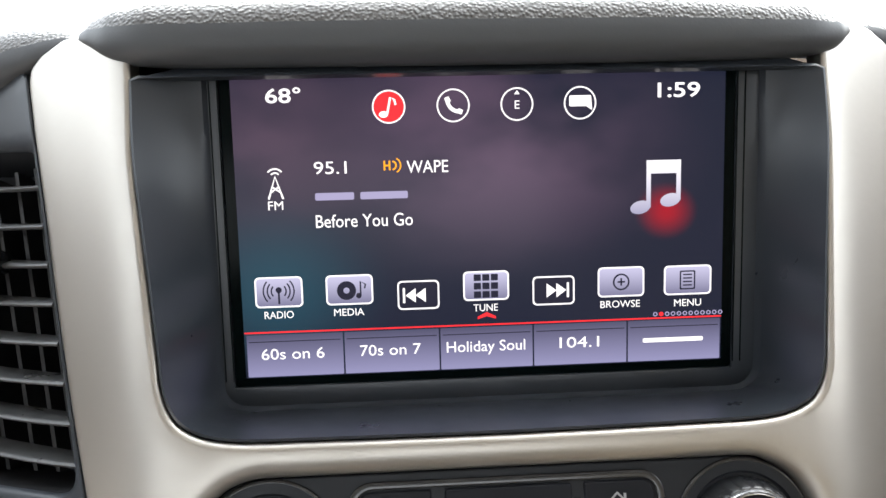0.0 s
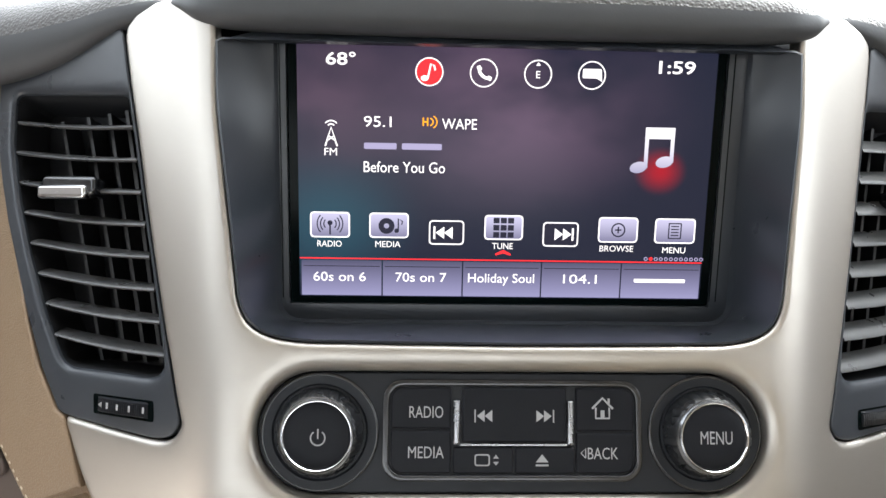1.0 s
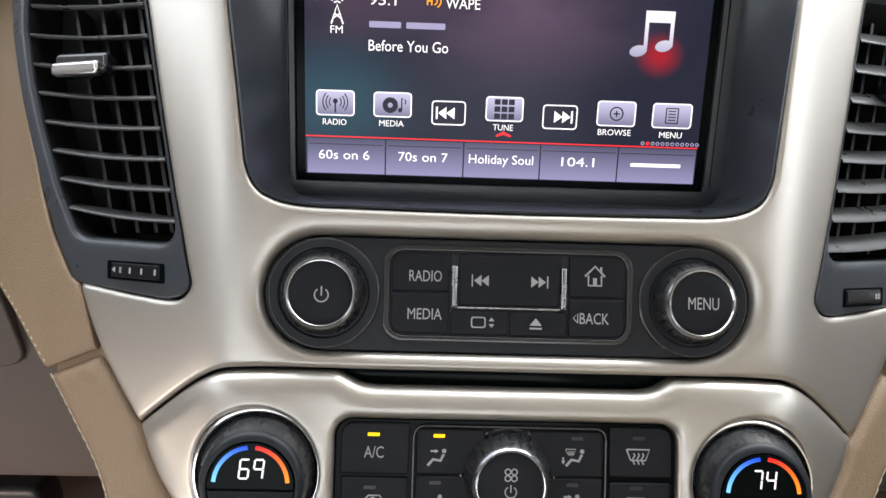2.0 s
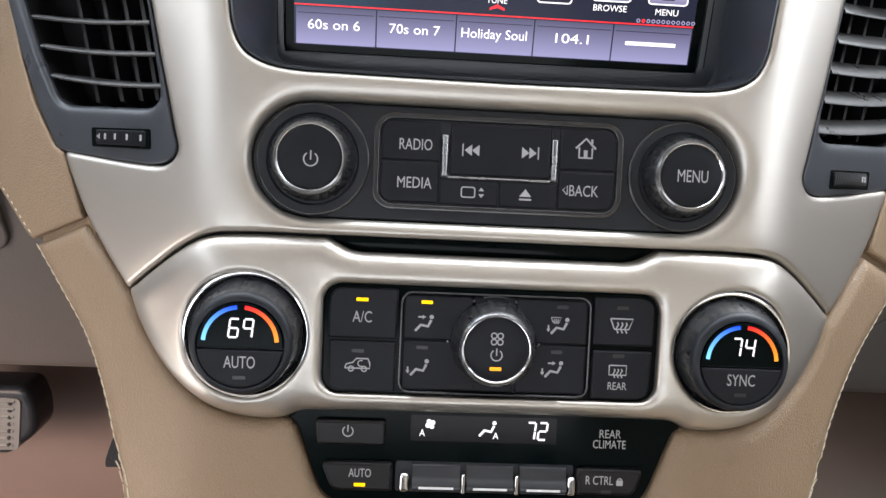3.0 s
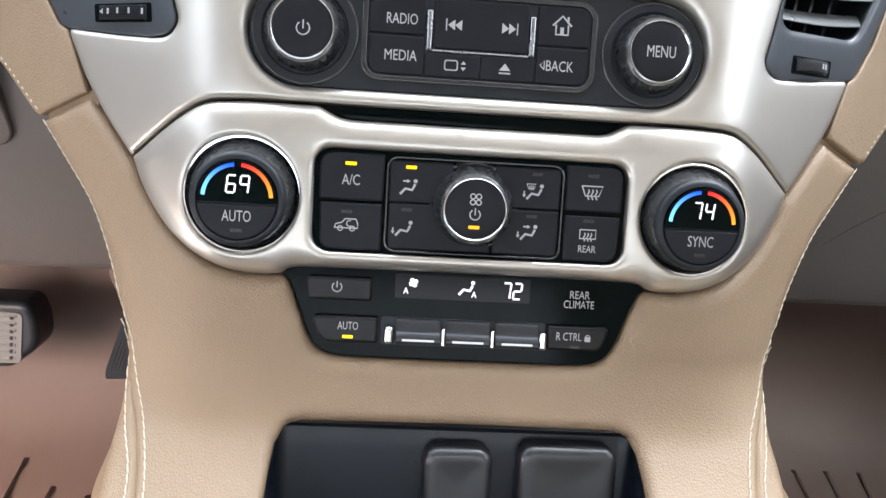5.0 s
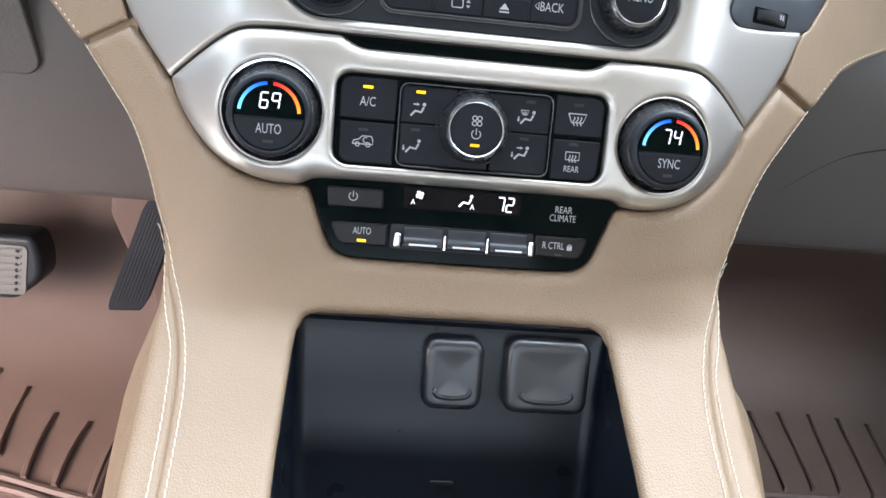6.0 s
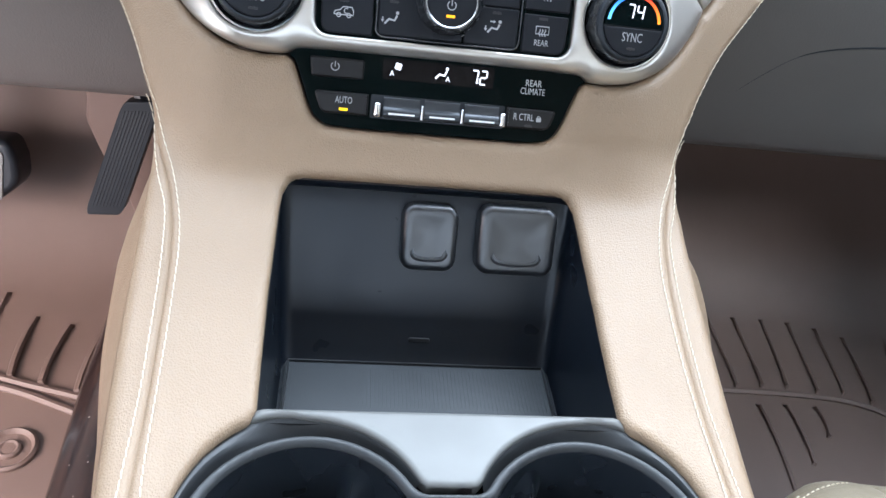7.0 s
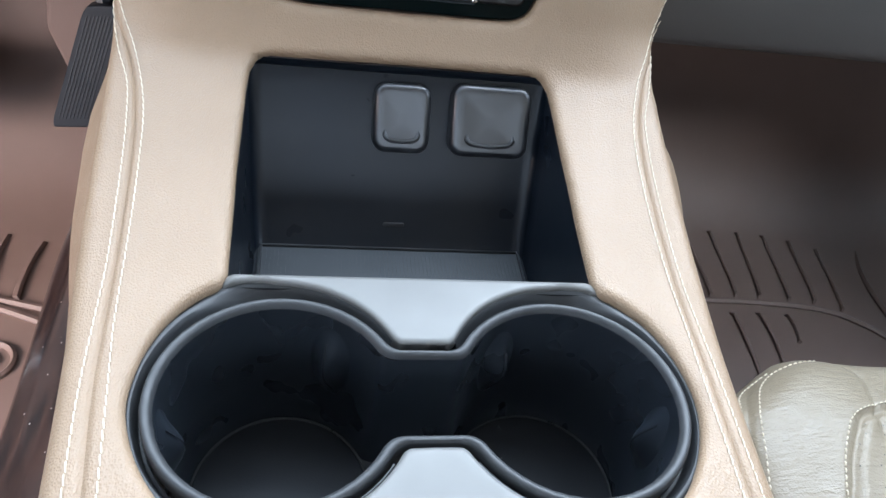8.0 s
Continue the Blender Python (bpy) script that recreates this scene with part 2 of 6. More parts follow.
def times(a, b):
    mm = nt.nodes.new("ShaderNodeMath")
    mm.operation = "MULTIPLY"
    nt.links.new(a, mm.inputs[0])
    nt.links.new(b, mm.inputs[1])
    return mm.outputs[0]


def spot(x, z, rx, rz):
    """1 at a place of the picture, 0 outside an ellipse round it."""
    mp, ln = nt.nodes.new("ShaderNodeMapping"), nt.nodes.new("ShaderNodeVectorMath")
    mp.vector_type = "TEXTURE"
    mp.inputs["Location"].default_value, mp.inputs["Scale"].default_value = (x, 0, z), (rx, 1000, rz)
    nt.links.new(tc.outputs["Object"], mp.inputs["Vector"])
    ln.operation = "LENGTH"
    nt.links.new(mp.outputs["Vector"], ln.inputs[0])
    r = nt.nodes.new("ShaderNodeMapRange")
    r.interpolation_type = "SMOOTHSTEP"
    r.inputs["From Min"].default_value, r.inputs["From Max"].default_value = 1.0, 0.0
    nt.links.new(ln.outputs["Value"], r.inputs["Value"])
    return r.outputs["Result"]


cloud = span(m, noise_tex(m, 17, 3, 0.5, (1, 1, 1.8)), 0.30, 0.62)
c = blend((0.014, 0.017, 0.036), (0.11, 0.072, 0.125), times(cloud, spot(0.004, 0.795, 0.085, 0.055)))
c = blend(c, (0.075, 0.05, 0.085), times(cloud, spot(-0.075, 0.80, 0.05, 0.05)))
c = blend(c, (0.015, 0.06, 0.095), spot(-0.075, 0.745, 0.045, 0.035))
c = blend(c, (0.36, 0.012, 0.025), spot(0.066, 0.769, 0.0125, 0.011))
nt.links.new(c, bsdf(m).inputs["Emission Color"])


# ---- tools for shapes ----
FACE, FACE_UP, FACE_OUT = Vector((0, 0.168, 0.6137)), Vector((0, 0.4472, 0.8944)), Vector((0, -0.8944, 0.4472))
GLASS, GLASS_UP = Vector((0, 0.2667, 0.7301)), Vector((0, 0.198, 0.9802))
GLASS_OUT = Vector((0, -0.9802, 0.198))


def soft_corner(x, start=0.112, soft=0.006):
    return soft * math.log1p(math.exp(min((abs(x) - start) / soft, 60)))


def on_face(u, v, w=0.0):
    """Millimetres across and up the leaning centre stack, and out of it, as a place."""
    return FACE + Vector((u / 1000, 0, 0)) + FACE_UP * (v / 1000) + FACE_OUT * (w / 1000)


def on_skin(u, v, w=0.0):
    """The same on the fascia, whose sides fall back."""
    return on_face(u, v, w - 550 * soft_corner(u / 1000))


def on_glass(u, v, w=0.0):
    return GLASS + Vector((u / 1000, 0, 0)) + GLASS_UP * (v / 1000) + GLASS_OUT * (w / 1000)


def thing(name, base, label, category, group="", kind=""):
    ob = new(name)
    ob.empty_display_size = 0.02
    ob.location = base
    return tagged(ob, label, category, group, kind)


def part(name, bm, mat, parent=None, label="", smooth=True):
    """One mesh object, under a thing or a part; its vertices are places in the world."""
    me = bpy.data.meshes.new(name)
    bmesh.ops.recalc_face_normals(bm, faces=bm.faces)
    bm.to_mesh(me)
    bm.free()
    if smooth:
        me.shade_smooth()
        me.set_sharp_from_angle(angle=radians(38))
        for face in me.polygons:
            if face.loop_total > 6:
                face.use_smooth = False
    return link(name, me, mat, parent, label)


def link(name, me, mat, parent=None, label=""):
    if mat is not None and not me.materials:
        me.materials.append(M[mat])
    ob = new(name, me)
    if parent is not None:
        ob.parent = parent
        ob.matrix_parent_inverse = Matrix.Translation(-parent.location)
    if label:
        tagged(ob, label)
    return ob


def spline(pts, per=8, closed=False):
    """A smooth line through the points."""
    p = [Vector(q) for q in pts]
    n, out = len(p), []
    for i in range(n if closed else n - 1):
        if closed:
            a, b, c, d = (p[(i + k) % n] for k in (-1, 0, 1, 2))
        else:
            b, c = p[i], p[i + 1]
            a = p[i - 1] if i else b + (b - c)
            d = p[i + 2] if i + 2 < n else c + (c - b)
        ta = max((b - a).length, 1e-6) ** 0.5
        tb = ta + max((c - b).length, 1e-6) ** 0.5
        td = tb + max((d - c).length, 1e-6) ** 0.5
        for k in range(per):
            t = ta + (tb - ta) * k / per
            a1, a2, a3 = a + (b - a) * (t / ta), b + (c - b) * ((t - ta) / (tb - ta)), c + (d - c) * ((t - tb) / (td - tb))
            b1, b2 = a1 + (a2 - a1) * (t / tb), a2 + (a3 - a2) * ((t - ta) / (td - ta))
            out.append(b1 + (b2 - b1) * ((t - ta) / (tb - ta)))
    if not closed:
        out.append(p[-1])
    return out


def even(pts, step, closed=True):
    """The same line with points at even steps."""
    p = np.array([tuple(q) for q in pts], float)
    if closed:
        p = np.vstack([p, p[:1]])
    d = np.r_[0, np.cumsum(np.linalg.norm(np.diff(p, axis=0), axis=1))]
    n = max(int(round(d[-1] / step)), 3)
    s = np.linspace(0, d[-1], n + 1)
    out = np.stack([np.interp(s, d, c) for c in p.T], 1)
    return out[:-1] if closed else out


def both(half):
    """A closed outline from its right half, which runs from the middle line to the middle line."""
    return [tuple(q) for q in half] + [(-q[0], q[1]) for q in reversed(half)]


def round_rect(u0, v0, u1, v1, r, n=5):
    out = []
    for cx, cy, a in ((u1 - r, v1 - r, 0), (u0 + r, v1 - r, 90), (u0 + r, v0 + r, 180), (u1 - r, v0 + r, 270)):
        out += [(cx + r * math.cos(radians(a + 90 * k / n)), cy + r * math.sin(radians(a + 90 * k / n))) for k in range(n + 1)]
    return out


def rounded(pts, radii, n=5):
    """A polygon with its corners rounded."""
    out, k = [], len(pts)
    for i in range(k):
        p, a, b = Vector(pts[i]), Vector(pts[i - 1]), Vector(pts[(i + 1) % k])
        r = radii[i] if isinstance(radii, (list, tuple)) else radii
        da, db = (a - p).normalized(), (b - p).normalized()
        half = da.angle(db) / 2
        cut = min(r / math.tan(half), 0.48 * (a - p).length, 0.48 * (b - p).length) if r > 0 and half < 1.55 else 0
        if cut <= 0:
            out.append(tuple(p))
            continue
        s, e = p + da * cut, p + db * cut
        for j in range(n + 1):
            t = j / n
            q = s * (1 - t) ** 2 + p * 2 * t * (1 - t) + e * t * t
            out.append(tuple(q))
    return out


def circle(u, v, r, n=48, a0=0.0):
    return [(u + r * math.cos(2 * math.pi * k / n + a0), v + r * math.sin(2 * math.pi * k / n + a0)) for k in range(n)]


def stadium(half, v, r, n=24):
    out = [(half + r * math.cos(radians(-90 + 180 * k / n)), v + r * math.sin(radians(-90 + 180 * k / n))) for k in range(n + 1)]
    return out + [(-x, y) for x, y in reversed(out)]


def inside(px, py, loop):
    x, y = loop[:, 0], loop[:, 1]
    x2, y2 = np.roll(x, -1), np.roll(y, -1)
    hit = np.zeros(len(px), bool)
    for a, b, c, d in zip(x, y, x2, y2):
        if b != d:
            hit ^= ((b > py) != (d > py)) & (px < (c - a) * (py - b) / (d - b) + a)
    return hit


def distance(px, py, loop):
    best = np.full(len(px), 1e9)
    a, b = loop, np.roll(loop, -1, 0)
    for (x1, y1), (x2, y2) in zip(a, b):
        dx, dy = x2 - x1, y2 - y1
        t = np.clip(((px - x1) * dx + (py - y1) * dy) / max(dx * dx + dy * dy, 1e-12), 0, 1)
        best = np.minimum(best, np.hypot(px - x1 - t * dx, py - y1 - t * dy))
    return best


def sheet(loops, place, step=4.0, height=None, skirt=6.0, fine=None, lines=()):
    """A moulded skin. loops: outline, then holes, each (points, width of its rounded edge, fall of that edge); place(u, v, w)."""
    from mathutils import geometry
    fine = fine or step * 0.5
    ring = [even(p, fine) for p, *_ in loops]
    pts, edges = [], []
    for r in ring:
        base = len(pts)
        pts += r.tolist()
        edges += [(base + i, base + (i + 1) % len(r)) for i in range(len(r))]
    extra = []
    for r, (_, wide, fall) in zip(ring, loops):
        if wide <= 0:
            continue
        t = np.roll(r, -1, 0) - np.roll(r, 1, 0)
        nrm = np.stack([-t[:, 1], t[:, 0]], 1) / np.maximum(np.linalg.norm(t, axis=1), 1e-9)[:, None]
        for part_of in (0.12, 0.36, 0.7, 1.0):
            d = part_of * wide
            skip = max(1, int(d / fine))
            for sgn in (1, -1):
                q = (r + sgn * nrm * d)[::skip]
                extra.append((q, d))
    for line in lines:
        r = np.array(line, float)
        t = np.gradient(r, axis=0)
        nrm = np.stack([-t[:, 1], t[:, 0]], 1) / np.maximum(np.linalg.norm(t, axis=1), 1e-9)[:, None]
        for d in (0.0, 0.7, 1.5, 2.6, 4.0, 5.8):
            for sgn in ((1, -1) if d else (1,)):
                extra.append(((r + sgn * nrm * d)[:: 1 if d < 2 else 2], 0.8))
    lo, hi = ring[0].min(0), ring[0].max(0)
    gx, gy = np.meshgrid(np.arange(lo[0], hi[0], step), np.arange(lo[1], hi[1], step * 0.87))
    gx = gx + (np.arange(gy.shape[0]) % 2)[:, None] * step * 0.5
    extra.append((np.stack([gx.ravel(), gy.ravel()], 1), None))
    widest = max(w for _, w, _ in loops)
    for q, d in extra:
        ok = inside(q[:, 0], q[:, 1], ring[0])
        for h in ring[1:]:
            ok &= ~inside(q[:, 0], q[:, 1], h)
        q = q[ok]
        if not len(q):
            continue
        near = np.min([distance(q[:, 0], q[:, 1], r) for r in ring], axis=0)
        if d is None and lines:
            for line in lines:
                far = distance(q[:, 0], q[:, 1], np.vstack([line, line[::-1]])) > 6.6
                q, near = q[far], near[far]
        q = q[near > (0.93 * d if d is not None else max(1.05 * widest if widest < 2 * step else 0.6 * step, 0.5 * fine))]
        pts += q.tolist()
    vs, _, fs, *_ = geometry.delaunay_2d_cdt([Vector(p) for p in pts], edges, [], 0, 1e-5)
    xy = np.array([tuple(v) for v in vs])
    tri = np.array([f for f in fs if len(f) == 3])
    mid = xy[tri].mean(1)
    ok = inside(mid[:, 0], mid[:, 1], ring[0])
    for h in ring[1:]:
        ok &= ~inside(mid[:, 0], mid[:, 1], h)
    tri = tri[ok]
    w = np.zeros(len(xy))
    for r, (_, wide, fall) in zip(ring, loops):
        if wide > 0:
            d = np.clip(distance(xy[:, 0], xy[:, 1], r) / wide, 0, 1)
            w -= fall * (1 - np.sqrt(np.maximum(1 - (1 - d) ** 2, 0)))
    if height:
        w += np.array([height(a, b) for a, b in xy])
    bm = bmesh.new()
    used = {}

    def vert(i):
        if i not in used:
            used[i] = bm.verts.new(place(xy[i, 0], xy[i, 1], w[i]))
        return used[i]

    for f in tri:
        bm.faces.new([vert(i) for i in f])
    if skirt > 0:
        count = {}
        for f in tri:
            for a, b in ((f[0], f[1]), (f[1], f[2]), (f[2], f[0])):
                key = (min(a, b), max(a, b))
                count[key] = count.get(key, 0) + 1
        low = {}
        for (a, b), c in count.items():
            if c == 1:
                for i in (a, b):
                    if i not in low:
                        low[i] = bm.verts.new(place(xy[i, 0], xy[i, 1], w[i] - skirt))
                bm.faces.new((used[a], used[b], low[b], low[a]))
    return bm


def loft(bm, rows, closed=True, cap0=False, cap1=False):
    """Faces between rows of places of one length."""
    made = [[bm.verts.new(p) for p in row] for row in rows]
    n = len(made[0])
    for a, b in zip(made, made[1:]):
        for i in range(n if closed else n - 1):
            j = (i + 1) % n
            bm.faces.new((a[i], a[j], b[j], b[i]))
    if cap0:
        bm.faces.new(made[0][::-1])
    if cap1:
        bm.faces.new(made[-1])
    return bm


def inset(outline, d):
    p = np.array(outline, float)
    a, b = p - np.roll(p, 1, 0), np.roll(p, -1, 0) - p
    a /= np.maximum(np.linalg.norm(a, axis=1), 1e-9)[:, None]
    b /= np.maximum(np.linalg.norm(b, axis=1), 1e-9)[:, None]
    na, nb = np.stack([-a[:, 1], a[:, 0]], 1), np.stack([-b[:, 1], b[:, 0]], 1)
    s = na + nb
    s /= np.maximum((s * s).sum(1) / 2, 0.4)[:, None]
    area = (p[:, 0] * np.roll(p[:, 1], -1) - np.roll(p[:, 0], -1) * p[:, 1]).sum()
    return p + s * d * (1 if area > 0 else -1)


def slab(outline, place, w0, w1, r=0.6, steps=3, dish=0.0, bm=None):
    """A button or plate: an outline with thickness and a rounded upper edge; dish: how far its middle lies lower."""
    bm = bm or bmesh.new()
    rows = [[place(u, v, w0) for u, v in outline]]
    for k in range(steps + 1):
        a = radians(90 * k / steps)
        q = inset(outline, r * (1 - math.cos(a)))
        rows.append([place(u, v, w1 - r + r * math.sin(a)) for u, v in q])
    if dish:
        c = np.mean(np.array(outline), 0)
        q = inset(outline, r)
        for f in (0.8, 0.5, 0.2):
            rows.append([place(*(c + (p - c) * f), w1 - dish * (1 - f * f)) for p in q])
    return loft(bm, rows, True, False, True)


def turned(cu, cv, profile, place, n=64, bm=None, ripple=None, cap=True):
    """A turned body round an axis out of the panel. profile: (radius, w); ripple: (count, depth, first, last row)."""
    bm = bm or bmesh.new()
    rows = []
    for i, (r, w) in enumerate(profile):
        row = []
        for k in range(n):
            a = 2 * math.pi * k / n
            rr = r
            if ripple and ripple[2] <= i <= ripple[3]:
                rr -= ripple[1] * (0.5 + 0.5 * math.cos(ripple[0] * a)) ** 6
            row.append(place(cu + rr * math.cos(a), cv + rr * math.sin(a), w))
        rows.append(row)
    return loft(bm, rows, True, False, cap)


def ring_band(outer, inner, place, w0, w1, r=0.4, bm=None):
    """A flat ring between two outlines of one length, with thickness and rounded edges."""
    bm = bm or bmesh.new()
    bend = [(r * (1 - math.cos(radians(a))), w1 - r + r * math.sin(radians(a))) for a in ((0, 30, 60, 90) if r > 0.2 else (0, 90))]
    rows = [[place(u, v, w0) for u, v in outer]]
    rows += [[place(u, v, w) for u, v in inset(outer, d)] for d, w in bend]
    rows += [[place(u, v, w) for u, v in inset(inner, -d)] for d, w in reversed(bend)]
    rows += [[place(u, v, w0) for u, v in inner]]
    return loft(bm, rows)


def stroke(bm, pts, wide, place, w, thick=0.06, closed=False):
    """A printed or lit line of some width."""
    p = np.array(pts, float)
    if closed:
        t = np.roll(p, -1, 0) - np.roll(p, 1, 0)
    else:
        t = np.gradient(p, axis=0) if len(p) > 2 else np.repeat((p[1:] - p[:1]), 2, 0)
    t /= np.maximum(np.linalg.norm(t, axis=1), 1e-9)[:, None]
    nrm = np.stack([-t[:, 1], t[:, 0]], 1) * wide / 2
    a, b = p + nrm, p - nrm
    rows = [[place(*q, w) for q in a], [place(*q, w + thick) for q in a], [place(*q, w + thick) for q in b], [place(*q, w) for q in b]]
    n = len(p)
    vs = [[bm.verts.new(q) for q in row] for row in rows]
    for i in range(n if closed else n - 1):
        j = (i + 1) % n
        for k in range(3):
            bm.faces.new((vs[k][i], vs[k][j], vs[k + 1][j], vs[k + 1][i]))
    return bm


def patch(bm, outline, place, w, thick=0.06):
    """A printed or lit shape."""
    rows = [[place(u, v, w) for u, v in outline], [place(u, v, w + thick) for u, v in outline]]
    return loft(bm, rows, True, False, True)


def arc(cu, cv, r, a0, a1, n=16):
    return [(cu + r * math.cos(radians(a0 + (a1 - a0) * k / n)), cv + r * math.sin(radians(a0 + (a1 - a0) * k / n))) for k in range(n + 1)]


def tube(bm, pts, radius, n=8, caps=True):
    """A round bar along places; radius: one, or one a place."""
    p = [Vector(q) for q in pts]
    rows, side = [], None
    for i, q in enumerate(p):
        t = (p[min(i + 1, len(p) - 1)] - p[max(i - 1, 0)]).normalized()
        if side is None:
            side = t.orthogonal().normalized()
        side = (side - t * side.dot(t)).normalized()
        up = t.cross(side)
        r = radius[i] if isinstance(radius, (list, tuple)) else radius
        rows.append([q + side * (r * math.cos(2 * math.pi * k / n)) + up * (r * math.sin(2 * math.pi * k / n)) for k in range(n)])
    return loft(bm, rows, True, caps, caps)


def box(bm, lo, hi):
    (a, b, c), (d, e, f) = lo, hi
    v = [bm.verts.new(q) for q in ((a, b, c), (d, b, c), (d, e, c), (a, e, c), (a, b, f), (d, b, f), (d, e, f), (a, e, f))]
    for q in ((0, 3, 2, 1), (4, 5, 6, 7), (0, 1, 5, 4), (1, 2, 6, 5), (2, 3, 7, 6), (3, 0, 4, 7)):
        bm.faces.new([v[i] for i in q])
    return bm


letters = {}


def lettering(name, body, u0, u1, v, high, place, w, mat, parent, bold=0.0, thick=0.05):
    """Words from u0 to u1 with their foot at v, high being the height of a capital."""
    if (body, bold) not in letters:
        curve = bpy.data.curves.new(name, "FONT")
        curve.body, curve.offset, curve.resolution_u = body, bold, 3
        ob = bpy.data.objects.new(name, curve)
        scene.collection.objects.link(ob)
        bpy.context.view_layer.update()
        me = bpy.data.meshes.new_from_object(ob.evaluated_get(bpy.context.evaluated_depsgraph_get()))
        bpy.data.objects.remove(ob)
        xs = [p.co.x for p in me.vertices]
        letters[(body, bold)] = me, min(xs), max(xs)
    me, x0, x1 = letters[(body, bold)]
    bm = bmesh.new()
    bm.from_mesh(me)
    for p in bm.verts:
        p.co = place(u0 + (u1 - u0) * (p.co.x - x0) / (x1 - x0), v + p.co.y * high / 0.72, w + thick)
    new_me = bpy.data.meshes.new(name)
    bm.to_mesh(new_me)
    bm.free()
    return link(name, new_me, mat, parent)


SEGMENTS = {"a": ((0, 2), (1, 2)), "b": ((1, 2), (1, 1)), "c": ((1, 1), (1, 0)), "d": ((0, 0), (1, 0)), "e": ((0, 1), (0, 0)), "f": ((0, 2), (0, 1)), "g": ((0, 1), (1, 1))}
DIGITS = {"2": "abged", "4": "fgbc", "6": "afgedc", "7": "abc", "9": "abcfg"}


def seven_segment(bm, digit, u, v, wide, high, place, w, line=0.75, slant=0.1):
    for s in DIGITS[digit]:
        (a, b), (c, d) = SEGMENTS[s]
        p = [(u + q * wide + slant * r * high / 2, v + r * high / 2) for q, r in ((a, b), (c, d))]
        mid = ((p[0][0] + p[1][0]) / 2, (p[0][1] + p[1][1]) / 2)
        p = [tuple(mid[k] + (q[k] - mid[k]) * 0.88 for k in (0, 1)) for q in p]
        stroke(bm, p, line, place, w)
    return bm


# ---- centre stack: satin fascia ----
OPEN_SIDE = [(117.2, 232.5), (115.6, 206), (112.4, 183), (109, 160), (106.2, 140), (104.4, 129), (100.5, 121), (94, 116.6), (84, 114.2), (60, 113.5), (30, 113.2), (0, 113)]
LEG_SIDE = [(125.6, 83.6), (127.5, 90), (131, 104), (135.2, 120), (140, 140), (146.2, 167), (151.5, 192), (157.2, 217), (161.8, 240)]
LOWER_WING = [(147.8, 25.4), (161, 41.5), (172.5, 58), (180, 73), (183.6, 80.4)]
CLIM_TOP = [(66, 50.6), (98, 50.4), (112, 49.0), (122, 44.2), (135, 35), (147.4, 25.2)]
CLIM_FOOT = [(147.4, 25.2), (142, 13), (130.5, -2.5), (118, -12.5), (104.5, -18.6), (91, -20.9), (80, -20.4), (74, -17.8), (64, -17.2), (0, -16.8)]
RADIO_HALF, RADIO_V, RADIO_R = 73.6, 80.4, 22.5


def fascia():
    t = thing("dashboard_fascia", on_face(0, 52, -10), "satin champagne dashboard trim framing screen and radio controls", "dashboard trim")
    half = [(0, 51.4), (60, 51.4)] + [(u, v + 0.9) for u, v in spline(CLIM_TOP, 6)][:-1]
    half += spline(LOWER_WING, 6)[:-1] + [(183.0, 81.2), (170, 79.3), (156, 77.4), (139, 75.5), (134.5, 75.3), (131.2, 75.8), (128.5, 77.2), (126.7, 79.3), (125.7, 81.6)]
    half += spline(LEG_SIDE, 5) + [(161.4, 245.5), (157, 249.5), (147, 253), (140, 253), (129, 248), (117.8, 241)]
    half += spline(OPEN_SIDE, 5)
    hole = stadium(RADIO_HALF, RADIO_V, RADIO_R + 0.4)
    part("trim_panel", sheet([(both(half), 2.6, 2.2), (hole, 7.0, 3.2)], on_skin, 4.0, skirt=7.0, fine=1.8), "satin", t)
    back = [(0, -16), (70, -16), (92, -18), (118, -10), (142, 14), (150, 26), (170, 56), (180, 75), (140, 75), (134, 84), (137, 104), (145, 140), (157, 192), (163, 232), (119, 232)] + [(u + 0.5, v - 1) for u, v in OPEN_SIDE]
    part("backing", sheet([(both(back), 0, 0)], lambda u, v, w: on_skin(u, v, w - 15), 12.0, skirt=2), "black", t, "matt black backing behind the panel gaps")
    return t


def climate_trim():
    t = thing("climate_trim", on_face(0, -16, -6), "satin champagne surround of the climate controls", "dashboard trim")
    half = [(0, 44.9), (52, 45.0), (57, 45.8), (61.5, 48.0), (64.5, 49.6)] + [(u, v - 0.4) for u, v in spline(CLIM_TOP, 6)][:-1] + spline(CLIM_FOOT, 6)
    panel = round_rect(-66, -9.8, 66, 33.3, 7)
    knobs = [circle(s * 95.8, 12.2, 24.2, 56) for s in (1, -1)]

    def swell(u, v):
        a = max(0.0, 1 - (math.hypot(abs(u) - 95.8, v - 12.2) - 24) / 16)
        return 3.2 + 1.2 * min(a, 1.0) ** 2

    part("trim_panel", sheet([(both(half), 9.0, 5.5), (panel, 3.5, 2.0), (knobs[0], 2.5, 1.6), (knobs[1], 2.5, 1.6)], on_skin, 3.6, swell, 6.0, 1.7), "satin", t)
    slot = [(-65.5, 51.0), (-61.5, 47.2), (-56, 45.4), (54, 45.4), (60, 47.8), (64, 51.0)]
    part("slot_floor", slab(slot, lambda u, v, w: on_face(u, v, w), -14, -9, 0.3), "gloss", t, "gloss black disc slot")
    return t


fascia()
climate_trim()


